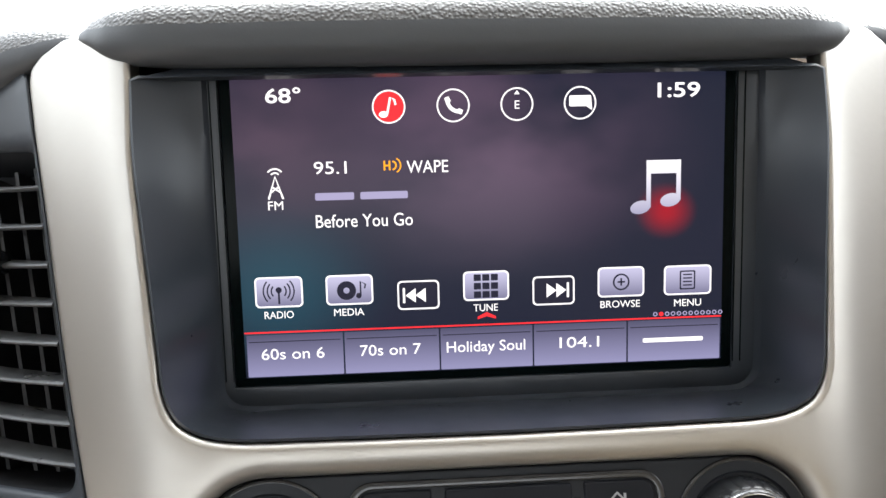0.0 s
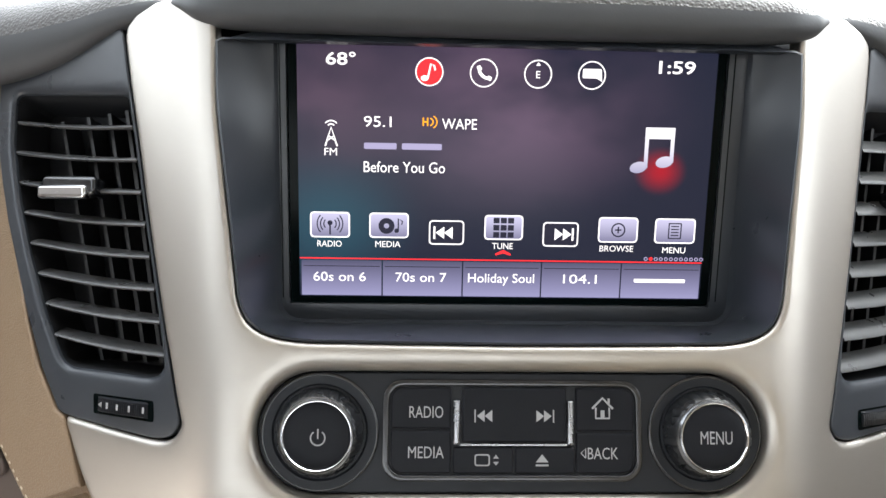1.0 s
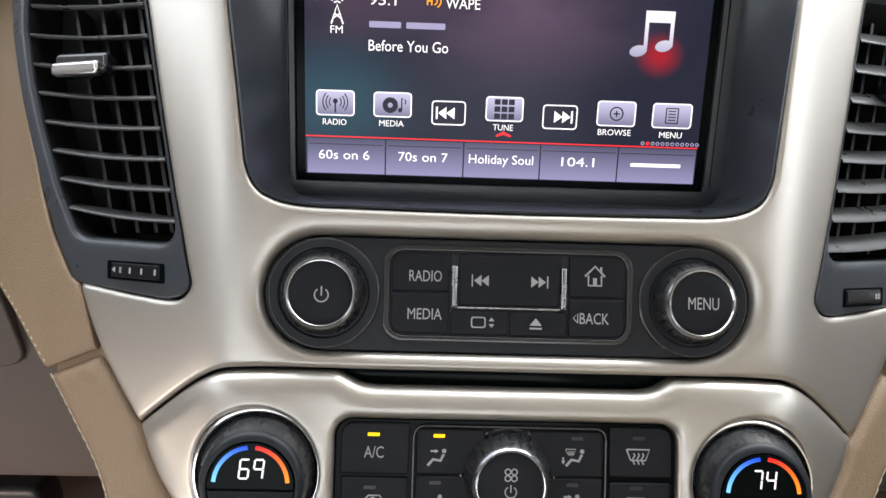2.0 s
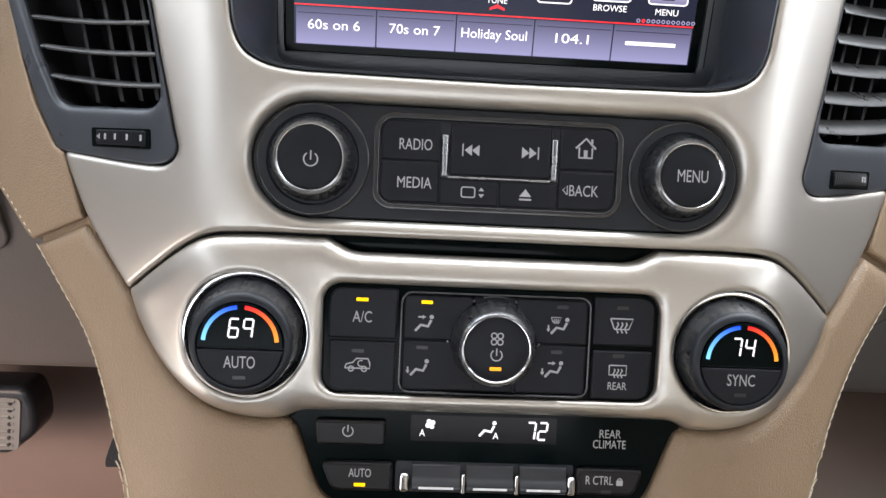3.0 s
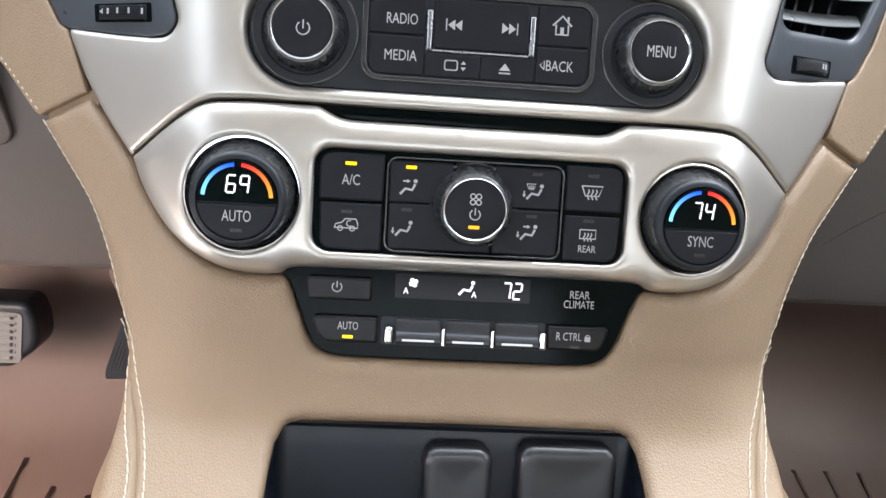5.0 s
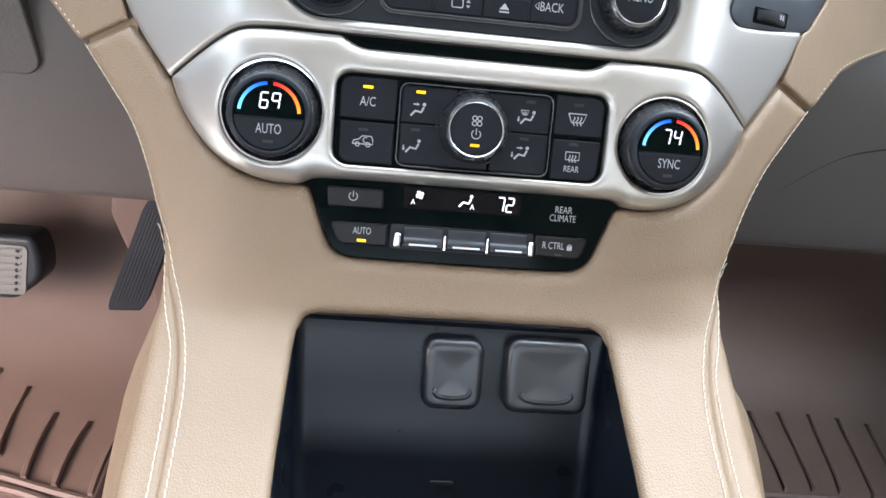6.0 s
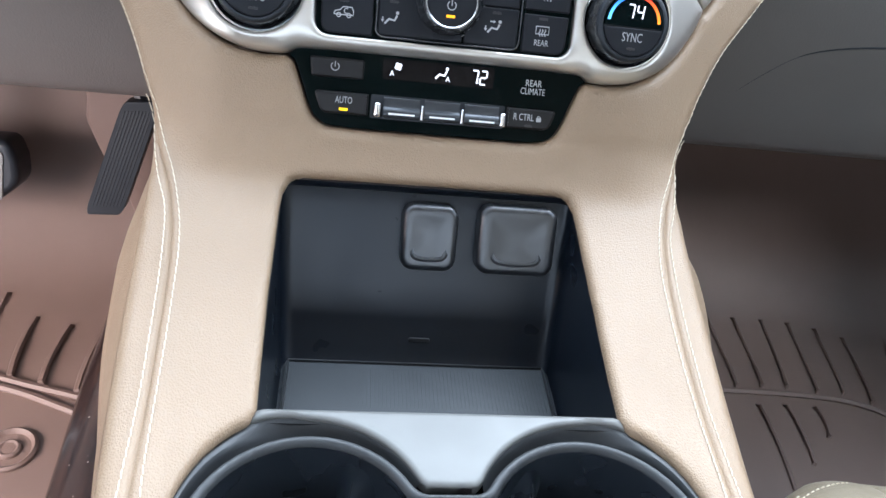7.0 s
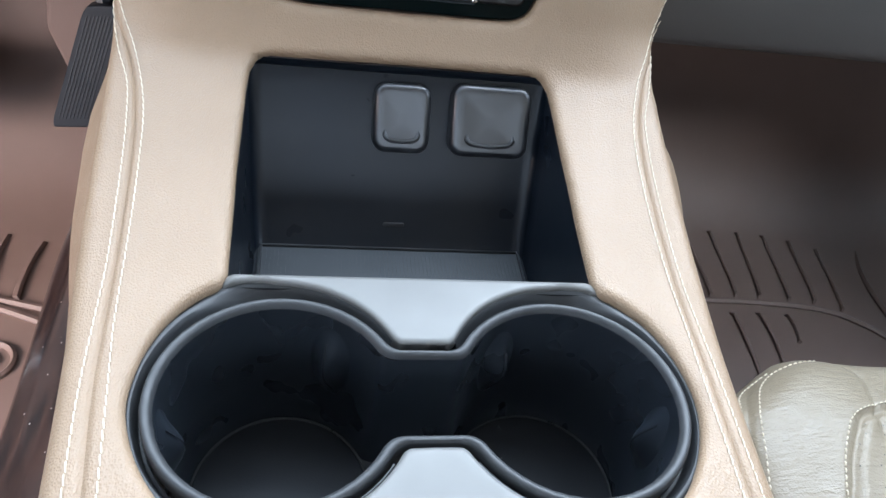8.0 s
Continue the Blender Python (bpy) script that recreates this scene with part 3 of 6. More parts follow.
# ---- display ----
def display_bezel():
    t = thing("display_bezel", on_glass(0, -24, -4), "charcoal plastic funnel-shaped bezel recessed round the touchscreen", "screen bezel")
    half = spline(OPEN_SIDE, 6)
    outer = [(0, 232.0), (60, 232.0), (114, 232.0)] + [tuple(p) for p in half]
    outer = even(both(outer), 2.4)
    inner = even(round_rect(-96.0, -27.5, 100.5, 97.5, 9, 8), 2.4)
    n = 220
    outer, inner = even(outer, 1.0)[: None], even(inner, 1.0)

    def pick(loop):
        c = np.array([0.0, (loop[:, 1].min() + loop[:, 1].max()) / 2])
        rel = (loop - c) / ((loop.max(0) - loop.min(0)) / 2)
        ang = np.unwrap(np.arctan2(rel[:, 1], rel[:, 0]))
        if ang[-1] < ang[0]:
            loop, ang = loop[::-1], np.unwrap(np.arctan2(rel[::-1, 1], rel[::-1, 0]))
        k = np.linspace(0, 2 * math.pi, n, endpoint=False)
        a2 = np.r_[ang - 2 * math.pi, ang, ang + 2 * math.pi]
        l2 = np.vstack([loop] * 3)
        return np.stack([np.interp(k, a2, l2[:, 0]), np.interp(k, a2, l2[:, 1])], 1)

    a, b = pick(outer), pick(inner)
    rows = [[on_face(u, v, -6.5 if k == 0 else -1.6) for u, v in inset(a, 0.5)] for k in (0, 1)]
    pa = [on_face(u, v, -1.2) for u, v in inset(a, 1.4)]
    pb = [on_glass(u, v, 3.0) for u, v in b]
    pc = [on_glass(u, v, 0.6) for u, v in inset(b, 1.2)]
    rows.append(pa)
    for f in (0.04, 0.12, 0.25, 0.45, 0.65, 0.82, 0.93, 1.0):
        bulge = math.sin(math.pi * f) * 0.0022
        rows.append([p.lerp(q, f) + Vector((0, bulge, 0)) for p, q in zip(pa, pb)])
    rows.append(pc)
    part("funnel", loft(bmesh.new(), rows), "bezel", t)
    bm = ring_band(inset(b, 1.0), np.array([(max(min(u, 91.2), -91.2), max(min(v, 91.4), -19.4)) for u, v in b]), on_glass, -2.0, 0.7, 0.3)
    part("inner_frame", bm, "bezel", t, "dark inner screen frame")
    for s in (1, -1):
        bm = bmesh.new()
        for u, wide in ((91.4, 0.5), (94.2, 0.5), (100.0, 1.0))[: 3 if s > 0 else 2]:
            tube(bm, [on_glass(s * u, -17, 0.8), on_glass(s * u, 89, 0.8)], wide / 2000, 6)
        part("edge_bead", bm, "gloss", t, "thin bright bead beside the glass")
    for u in (-62, -20, 22, 62):
        part("upper_tab", slab(round_rect(u - 7.5, 94.4, u + 7.5, 95.6, 0.5, 3), on_glass, 0.2, 1.6, 0.3), "key", t)
    return t


display_bezel()

screen_thing = thing("infotainment_display", on_glass(0, -19, -2), "lit touchscreen showing radio station, soft buttons and presets", "display")
part("screen_pane", slab(round_rect(-91, -19.2, 91, 91.2, 1.0, 3), on_glass, -3, 0.0, 0.3), "gloss", screen_thing, "black display glass")
part("wallpaper", slab(round_rect(-87.2, -16.2, 87.2, 90, 0.4, 2), on_glass, -0.5, 0.12, 0.05), "lcd", screen_thing, "dark navy picture with plum clouds")
Z1, Z2, Z3, Z4 = 0.16, 0.30, 0.42, 0.54


def word(body, u0, u1, v, high, mat="white", parent=None, bold=0.0, w=Z3):
    return lettering("lettering", body, u0, u1, v, high, on_glass, w, mat, parent or screen_thing, bold)


word("68°", -75.3, -63.2, 80.9, 5.0, bold=0.012)
word("1:59", 62.4, 77.8, 80.2, 5.2, bold=0.012)
word("95.1", -59.8, -48.4, 56.1, 4.5)
word("WAPE", -27.4, -12.8, 55.7, 4.5)
word("Before You Go", -59.9, -25.8, 37.3, 4.7)
word("FM", -76.2, -71.0, 44.0, 3.2)
for u0, u1 in ((-59.8, -46.2), (-44.0, -27.3)):
    part("name_bar", patch(bmesh.new(), round_rect(u0, 46.9, u1, 49.5, 0.5, 3), on_glass, Z1), "lilac", screen_thing, "pale lilac bar of unreadable writing")


def badge():
    """The small orange mark before the station: two bows."""
    bm = bmesh.new()
    stroke(bm, [(-35.2, 56.8), (-35.2, 60.2)], 0.6, on_glass, Z1)
    stroke(bm, [(-33.4, 56.8), (-33.4, 60.2)], 0.6, on_glass, Z1)
    stroke(bm, [(-35.2, 58.5), (-33.4, 58.5)], 0.6, on_glass, Z1)
    stroke(bm, arc(-32.6, 58.5, 1.5, -80, 80, 8), 0.55, on_glass, Z1)
    stroke(bm, arc(-32.2, 58.5, 2.7, -62, 62, 8), 0.5, on_glass, Z1)
    part("station_mark", bm, "orange", screen_thing, "small orange mark of bars and bows")


badge()


def tower():
    bm = bmesh.new()
    c = -73.4
    stroke(bm, [(c - 2.5, 47.8), (c, 55.6), (c + 2.5, 47.8)], 0.7, on_glass, Z1)
    stroke(bm, [(c - 1.8, 50.0), (c + 1.3, 52.2)], 0.5, on_glass, Z1)
    stroke(bm, [(c + 1.8, 50.0), (c - 1.3, 52.2)], 0.5, on_glass, Z1)
    for r in (1.7, 3.1):
        stroke(bm, arc(c, 55.2, r, 40, 140, 8), 0.55, on_glass, Z1)
    part("mast_icon", bm, "white", screen_thing, "white radio mast icon")


tower()


def round_icon(u, filled):
    icon = part("round_icon", ring_band(np.array(circle(u, 78.8, 5.8)), np.array(circle(u, 78.8, 5.3)), on_glass, Z2, Z3, 0.03), "white", screen_thing, "white ring icon in the status row")
    if filled:
        part("disc", patch(bmesh.new(), circle(u, 78.8, 5.3), on_glass, Z1), "red", icon, "red filled disc")
    return icon


icon = round_icon(-33.0, True)
bm = bmesh.new()
stroke(bm, [(-33.6, 76.4), (-32.4, 82.0), (-31.0, 81.2), (-30.6, 79.4)], 0.75, on_glass, Z3)
patch(bm, [(-34.9 + 1.6 * math.cos(a), 76.2 + 1.15 * math.sin(a)) for a in np.linspace(0, 6.0, 14)], on_glass, Z3)
part("note_sign", bm, "white", icon)
icon = round_icon(-10.5, False)
bm = bmesh.new()
stroke(bm, arc(-8.2, 81.0, 4.4, 172, 280, 10), 1.3, on_glass, Z3)
stroke(bm, [(-12.9, 81.6), (-12.0, 79.9)], 1.7, on_glass, Z3)
stroke(bm, [(-9.0, 77.1), (-7.4, 76.3)], 1.7, on_glass, Z3)
part("handset_sign", bm, "white", icon)
icon = round_icon(12.0, False)
lettering("lettering", "E", 11.2, 12.9, 77.2, 3.0, on_glass, Z3, "white", icon)
part("north_sign", patch(bmesh.new(), [(11.0, 82.2), (13.0, 82.2), (12.0, 83.6)], on_glass, Z3), "white", icon)
icon = round_icon(34.5, False)
part("message_sign", patch(bmesh.new(), rounded([(30.6, 77.6), (36.6, 77.6), (38.8, 76.2), (38.4, 81.4), (30.6, 81.4)], [0.5, 0.1, 0.1, 0.5, 0.5], 3), on_glass, Z3), "white", icon)


def soft_button(u0, u1, v0, v1, dark):
    b = part("soft_button", ring_band(np.array(round_rect(u0, v0, u1, v1, 1.6, 4)), np.array(round_rect(u0 + 0.55, v0 + 0.55, u1 - 0.55, v1 - 0.55, 1.2, 4)), on_glass, Z1, Z2, 0.03), "white", screen_thing, "white-edged soft button")
    part("fill", patch(bmesh.new(), round_rect(u0 + 0.55, v0 + 0.55, u1 - 0.55, v1 - 0.55, 1.2, 4), on_glass, Z1), "ink" if dark else "tile", b, "black fill" if dark else "lilac-grey shaded fill")
    return b


def skip_sign(b, c, v, way):
    bm = bmesh.new()
    for k in (0, 1):
        patch(bm, [(c + way * (k * 3.6 - 2.6), v - 2.6), (c + way * (k * 3.6 + 1.0), v), (c + way * (k * 3.6 - 2.6), v + 2.6)], on_glass, Z3)
    stroke(bm, [(c + way * 5.2, v - 2.7), (c + way * 5.2, v + 2.7)], 0.8, on_glass, Z3)
    part("skip_sign", bm, "white", b)


b = soft_button(-82.5, -65.7, 9.3, 20.3, False)
bm = bmesh.new()
stroke(bm, [(-74.1, 10.6), (-74.1, 15.4)], 0.7, on_glass, Z3)
patch(bm, circle(-74.1, 15.6, 1.1, 14), on_glass, Z3)
for s in (0, 180):
    for r in (2.6, 4.0, 5.4):
        stroke(bm, arc(-74.1, 15.2, r, s - 42, s + 42, 8), 0.5, on_glass, Z3)
part("aerial_sign", bm, "ink", b)
word("RADIO", -79.5, -69.2, 5.4, 2.7, parent=b)
b = soft_button(-57.5, -40.8, 9.4, 20.2, False)
bm = ring_band(np.array(circle(-50.2, 14.6, 3.4, 24)), np.array(circle(-50.2, 14.6, 1.1, 24)), on_glass, Z3, Z4, 0.02)
stroke(bm, [(-45.2, 12.6), (-45.2, 17.8), (-43.4, 16.6), (-43.8, 15.2)], 0.6, on_glass, Z3)
patch(bm, circle(-45.9, 12.6, 1.0, 12), on_glass, Z3)
part("disc_sign", bm, "ink", b)
word("MEDIA", -54.9, -44.2, 5.5, 2.7, parent=b)
skip_sign(soft_button(-32.1, -17.1, 6.8, 17.3, True), -24.6, 12.0, -1)
b = soft_button(-8.4, 8.2, 9.2, 19.9, False)
bm = bmesh.new()
for i in range(3):
    for j in range(3):
        patch(bm, round_rect(-4.6 + 3.1 * i, 10.2 + 3.1 * j, -2.0 + 3.1 * i, 12.6 + 3.1 * j, 0.2, 2), on_glass, Z3)
part("grid_sign", bm, "ink", b)
word("TUNE", -4.9, 4.0, 5.3, 2.7, parent=b)
part("chevron", patch(bmesh.new(), [(-3.4, 2.4), (-0.1, 3.4), (3.2, 2.4), (3.2, 3.3), (-0.1, 4.9), (-3.4, 3.3)], on_glass, Z3), "red", b, "red chevron")
skip_sign(soft_button(16.8, 32.2, 6.6, 17.2, True), 24.5, 12.0, 1)
b = soft_button(40.8, 58.0, 8.7, 19.7, False)
bm = ring_band(np.array(circle(49.4, 14.2, 3.1, 24)), np.array(circle(49.4, 14.2, 2.5, 24)), on_glass, Z3, Z4, 0.02)
stroke(bm, [(48.0, 14.2), (50.8, 14.2)], 0.6, on_glass, Z3)
stroke(bm, [(49.4, 12.8), (49.4, 15.6)], 0.6, on_glass, Z3)
part("browse_sign", bm, "ink", b)
word("BROWSE", 41.7, 56.4, 4.8, 2.7, parent=b)
b = soft_button(65.4, 83.1, 8.6, 19.5, False)
bm = ring_band(np.array(round_rect(71.2, 10.6, 77.0, 17.6, 0.4, 2)), np.array(round_rect(71.7, 11.1, 76.5, 17.1, 0.3, 2)), on_glass, Z3, Z4, 0.02)
for k in range(4):
    stroke(bm, [(72.4, 12.2 + 1.3 * k), (75.8, 12.2 + 1.3 * k)], 0.5, on_glass, Z3)
part("list_sign", bm, "ink", b)
word("MENU", 69.2, 79.3, 4.4, 2.7, parent=b)
for k in range(12):
    bm = ring_band(np.array(circle(62.2 + 2.22 * k, 1.7, 0.85, 12)), np.array(circle(62.2 + 2.22 * k, 1.7, 0.5, 12)), on_glass, Z2, Z3, 0.02)
    if k == 1:
        patch(bm, circle(62.2 + 2.22 * k, 1.7, 0.6, 12), on_glass, Z2)
    part("page_dot", bm, "red" if k == 1 else "lilac", screen_thing)
part("red_line", stroke(bmesh.new(), [(-87, 0.35), (87, 0.15)], 0.55, on_glass, Z1), "red", screen_thing, "thin red line above the presets")
EDGES = (-86.6, -51.9, -17.3, 16.9, 51.8, 87.0)
for i, body in enumerate(("60s on 6", "70s on 7", "Holiday Soul", "104.1", "")):
    u0, u1 = EDGES[i] + 0.25, EDGES[i + 1] - 0.35
    tile = part("preset_tile", patch(bmesh.new(), round_rect(u0, -15.8, u1, -0.5, 0.3, 2), on_glass, Z1), "preset", screen_thing, "shaded lilac-grey preset tile")
    part("tile_line", stroke(bmesh.new(), [(u0 + 0.8, -3.0), (u1 - 0.8, -3.0)], 0.3, on_glass, Z2), "ink", tile)
    span_at = ((-81.3, -59.0), (-46.2, -24.3), (-14.9, 13.8), (26.5, 41.2), (57.6, 80.2))[i]
    if body:
        word(body, *span_at, -9.5, 4.1, parent=tile)
    else:
        part("word_bar", patch(bmesh.new(), round_rect(*(span_at[0], -8.8), span_at[1], -7.2, 0.4, 2), on_glass, Z2), "white", tile, "small white bar of channel writing")
bm = bmesh.new()
patch(bm, [(58.6, 53.2), (71.2, 53.2), (71.2, 58.0), (58.6, 58.0)], on_glass, Z2)
for u, v in ((58.6, 41.0), (69.6, 43.4)):
    patch(bm, [(u, v), (u + 1.6, v), (u + 1.6, 53.4), (u, 53.4)], on_glass, Z2)
for u, v in ((56.4, 41.2), (67.4, 43.6)):
    patch(bm, [(u + 3.7 * math.cos(a), v + 2.4 * math.sin(a) + 0.5 * math.cos(a)) for a in np.linspace(0, 2 * math.pi, 25)[:-1]], on_glass, Z2)
part("music_note", bm, "note", screen_thing, "large pale lilac double note")


# ---- radio controls ----
def on_radio(u, v, w=0.0):
    return on_face(u, v, w - 5.0)


def power_sign(bm, u, v, r, place, w, line=0.4):
    stroke(bm, arc(u, v, r, 125, 415, 18), line, place, w)
    stroke(bm, [(u, v - 0.1 * r), (u, v + 1.25 * r)], line, place, w)
    return bm


def knob(parent, name, u, v, place, base_r, foot_r, top_r, high, label):
    """A dial: a flat ring round it with a polished edge, a knurled grip, a chamfer, a bright ring and a flat face."""
    ring = part("surround", turned(u, v, [(base_r - 0.9, 0.92), (foot_r + 1.6, 0.8), (foot_r + 0.9, 0.2), (foot_r + 0.5, -2.0)], place, 72, cap=False), "black", parent, "flat black ring round the dial")
    part("edge", turned(u, v, [(base_r, -1.5), (base_r, 0.1), (base_r - 0.12, 0.5), (base_r - 0.42, 0.85), (base_r - 0.85, 1.0), (base_r - 1.1, 0.95)], place, 72, cap=False), "edge", ring, "polished thin edge")
    cut = top_r + 1.7
    k = part(name, turned(u, v, [(foot_r, -2.0), (foot_r, high * 0.22), (foot_r - 0.3, high * 0.30), (cut + 0.9, high * 0.80), (cut + 0.2, high - 1.3)], place, 240, ripple=(24, 0.38, 1, 3), cap=False), "grip", parent, label)
    part("chamfer", turned(u, v, [(cut + 0.2, high - 1.4), (cut, high - 0.9), (cut - 0.5, high - 0.35), (top_r + 0.9, high + 0.15), (top_r + 0.45, high + 0.25)], place, 88, cap=False), "smoke", k, "smoked bright chamfer")
    part("rim", turned(u, v, [(top_r + 0.50, high + 0.15), (top_r + 0.42, high + 0.30), (top_r + 0.25, high + 0.28), (top_r - 0.25, high - 0.25), (top_r - 0.35, high - 0.55)], place, 88, cap=False), "chrome", k, "bright chrome ring")
    part("face", turned(u, v, [(top_r - 0.2, high - 0.6), (top_r - 0.35, high - 0.3), (top_r - 0.8, high - 0.05), (top_r * 0.6, high - 0.02), (top_r * 0.2, high)], place, 56), "key", k)
    return k


radio = thing("radio_panel", on_face(0, 58, -8), "black radio control panel with two dials and printed buttons", "control panel")
part("plate", slab(stadium(RADIO_HALF, RADIO_V, RADIO_R - 0.2, 32), on_radio, -4, 0.0, 0.6), "black", radio)
k = knob(radio, "power_dial", -72.7, 80.5, on_radio, 22.2, 16.4, 12.1, 10.0, "knurled black power dial")
part("power_sign", power_sign(bmesh.new(), -72.3, 79.8, 2.6, on_radio, 10.0, 0.5), "print", k)
k = knob(radio, "menu_dial", 73.9, 80.3, on_radio, 22.2, 16.4, 12.1, 10.0, "knurled black menu dial")
lettering("lettering", "MENU", 68.4, 80.4, 77.9, 4.9, on_radio, 10.0, "print", k)
part("keypad_rim", ring_band(np.array(round_rect(-49.4, 62.4, 49.4, 100.2, 7.6, 6)), np.array(round_rect(-47.0, 64.7, 47.0, 97.9, 5.6, 6)), on_radio, -0.5, 1.3, 0.45), "edge", radio, "polished black keypad rim")


def key(parent, outline, place, w, r=0.8, name="button", mat="key", dish=0.0):
    return part(name, slab(outline, place, w - 3.0, w, r, 3, dish), mat, parent)


def print_on(body, u0, u1, v, high, place, w, parent):
    return lettering("lettering", body, u0, u1, v, high, place, w, "print", parent)


b = key(radio, rounded([(-46.3, 81.8), (-23.4, 81.8), (-23.4, 97.3), (-46.3, 97.3)], [0.95, 0.95, 0.95, 5], 5), on_radio, 1.2)
print_on("RADIO", -39.3, -26.5, 86.0, 4.5, on_radio, 1.2, b)
b = key(radio, rounded([(-46.3, 65.3), (-23.4, 65.3), (-23.4, 81.3), (-46.3, 81.3)], [5, 0.95, 0.95, 0.95], 5), on_radio, 1.2)
print_on("MEDIA", -39.6, -26.2, 71.1, 4.5, on_radio, 1.2, b)
b = key(radio, rounded([(24.0, 81.0), (46.3, 81.0), (46.3, 97.3), (24.0, 97.3)], [0.95, 0.95, 5, 0.95], 5), on_radio, 1.2)
bm = bmesh.new()
stroke(bm, [(30.2, 89.6), (34.2, 93.6), (38.2, 89.6)], 0.8, on_radio, 1.2)
stroke(bm, [(31.6, 90.0), (31.6, 86.0), (36.8, 86.0), (36.8, 90.0)], 0.7, on_radio, 1.2)
stroke(bm, [(34.2, 86.0), (34.2, 89.0)], 1.5, on_radio, 1.2)
stroke(bm, [(36.6, 91.6), (36.6, 93.4)], 0.8, on_radio, 1.2)
part("home_sign", bm, "print", b)
b = key(radio, rounded([(24.0, 65.3), (46.3, 65.3), (46.3, 80.5), (24.0, 80.5)], [0.95, 5, 0.95, 0.95], 5), on_radio, 1.2)
print_on("BACK", 28.4, 40.0, 70.8, 4.5, on_radio, 1.2, b)
part("back_sign", stroke(bmesh.new(), [(27.6, 71.2), (25.8, 73.0), (27.6, 74.8), (27.6, 71.2)], 0.4, on_radio, 1.2), "print", b)
b = key(radio, round_rect(-19.3, 76.9, 20.2, 97.3, 0.95, 3), on_radio, 1.7, name="seek_button")
bm = bmesh.new()
for c, way in ((-10.6, -1), (11.4, 1)):
    for j in (0, 1):
        patch(bm, [(c + way * (j * 2.9 - 2.6), 84.6), (c + way * (j * 2.9 + 0.3), 86.8), (c + way * (j * 2.9 - 2.6), 89.0)], on_radio, 1.7)
    stroke(bm, [(c + way * 3.9, 84.4), (c + way * 3.9, 89.2)], 0.5, on_radio, 1.7)
part("skip_sign", bm, "print", b)
for u0 in (-22.6, 20.7):
    part("chrome_bar", slab(round_rect(u0, 76.0, u0 + 2.4, 92.6, 0.5, 3), on_radio, -1, 1.8, 0.8, 4), "dark_chrome", radio, "slim upright chrome bar")
part("chrome_bar", slab(round_rect(-20.0, 75.6, 20.6, 76.4, 0.2, 2), on_radio, -1, 1.4, 0.2), "dark_chrome", radio, "thin bright line below the seek button")
b = key(radio, round_rect(-22.8, 65.2, 0.2, 75.2, 0.95, 3), on_radio, 1.2)
bm = ring_band(np.array(round_rect(-14.6, 68.2, -8.8, 72.6, 1.0, 4)), np.array(round_rect(-14.1, 68.7, -9.3, 72.1, 0.7, 4)), on_radio, 1.2, 1.26, 0.01)
for s in (1, -1):
    patch(bm, [(-7.6, 70.4 + s * 0.6), (-5.4, 70.4 + s * 0.6), (-6.5, 70.4 + s * 2.0)], on_radio, 1.2)
part("aspect_sign", bm, "print", b)
b = key(radio, round_rect(0.7, 65.2, 23.5, 75.2, 0.95, 3), on_radio, 1.2)
bm = patch(bmesh.new(), [(8.6, 69.6), (13.4, 69.6), (11.0, 72.6)], on_radio, 1.2)
stroke(bm, [(8.6, 68.5), (13.4, 68.5)], 0.7, on_radio, 1.2)
part("eject_sign", bm, "print", b)


# ---- climate controls ----
def seated_sign(bm, u, v, s, place, w, head=False, feet=False, screen=False):
    """A seated figure's pictogram of bars, with arrows for the air."""
    patch(bm, circle(u + 3.0 * s, v + 2.7 * s, 0.85 * s, 12), place, w)
    stroke(bm, [(u + 2.9 * s, v + 1.5 * s), (u + 1.7 * s, v - 1.0 * s), (u - 1.1 * s, v - 0.5 * s), (u - 3.2 * s, v - 2.9 * s)], 1.0 * s, place, w)
    if head:
        stroke(bm, [(u - 2.2 * s, v + 2.6 * s), (u - 0.4 * s, v + 2.6 * s)], 0.6 * s, place, w)
        patch(bm, [(u - 0.5 * s, v + 1.8 * s), (u + 0.9 * s, v + 2.6 * s), (u - 0.5 * s, v + 3.4 * s)], place, w)
    if feet:
        stroke(bm, [(u - 4.3 * s, v + 0.4 * s), (u - 4.3 * s, v - 1.2 * s)], 0.6 * s, place, w)
        patch(bm, [(u - 5.1 * s, v - 1.0 * s), (u - 3.5 * s, v - 1.0 * s), (u - 4.3 * s, v - 2.3 * s)], place, w)
    if screen:
        screen_sign(bm, u - 1.4 * s, v + 2.3 * s, 0.5 * s, place, w, 0.35 * s)
    return bm


def screen_sign(bm, u, v, s, place, w, line=0.45, square=False):
    top = [(-3.9, 2.4), (3.9, 2.4), (2.5, -1.2), (-2.5, -1.2)] if not square else [(-3.6, 2.6), (3.6, 2.6), (3.6, -1.4), (-3.6, -1.4)]
    stroke(bm, [(u + a * s, v + b * s) for a, b in top + top[:1]], line, place, w)
    for k in (-1.5, 0, 1.5):
        stroke(bm, [(u + (k + 0.4 * math.sin(j * 1.6)) * s, v + (1.2 - j * 0.75) * s) for j in range(6)], line, place, w)
    return bm


def fan_sign(bm, u, v, r, place, w):
    for a in (45, 135, 225, 315):
        c = (u + 0.58 * r * math.cos(radians(a)), v + 0.58 * r * math.sin(radians(a)))
        stroke(bm, circle(*c, 0.36 * r, 12), 0.16 * r, place, w, closed=True)
    return bm


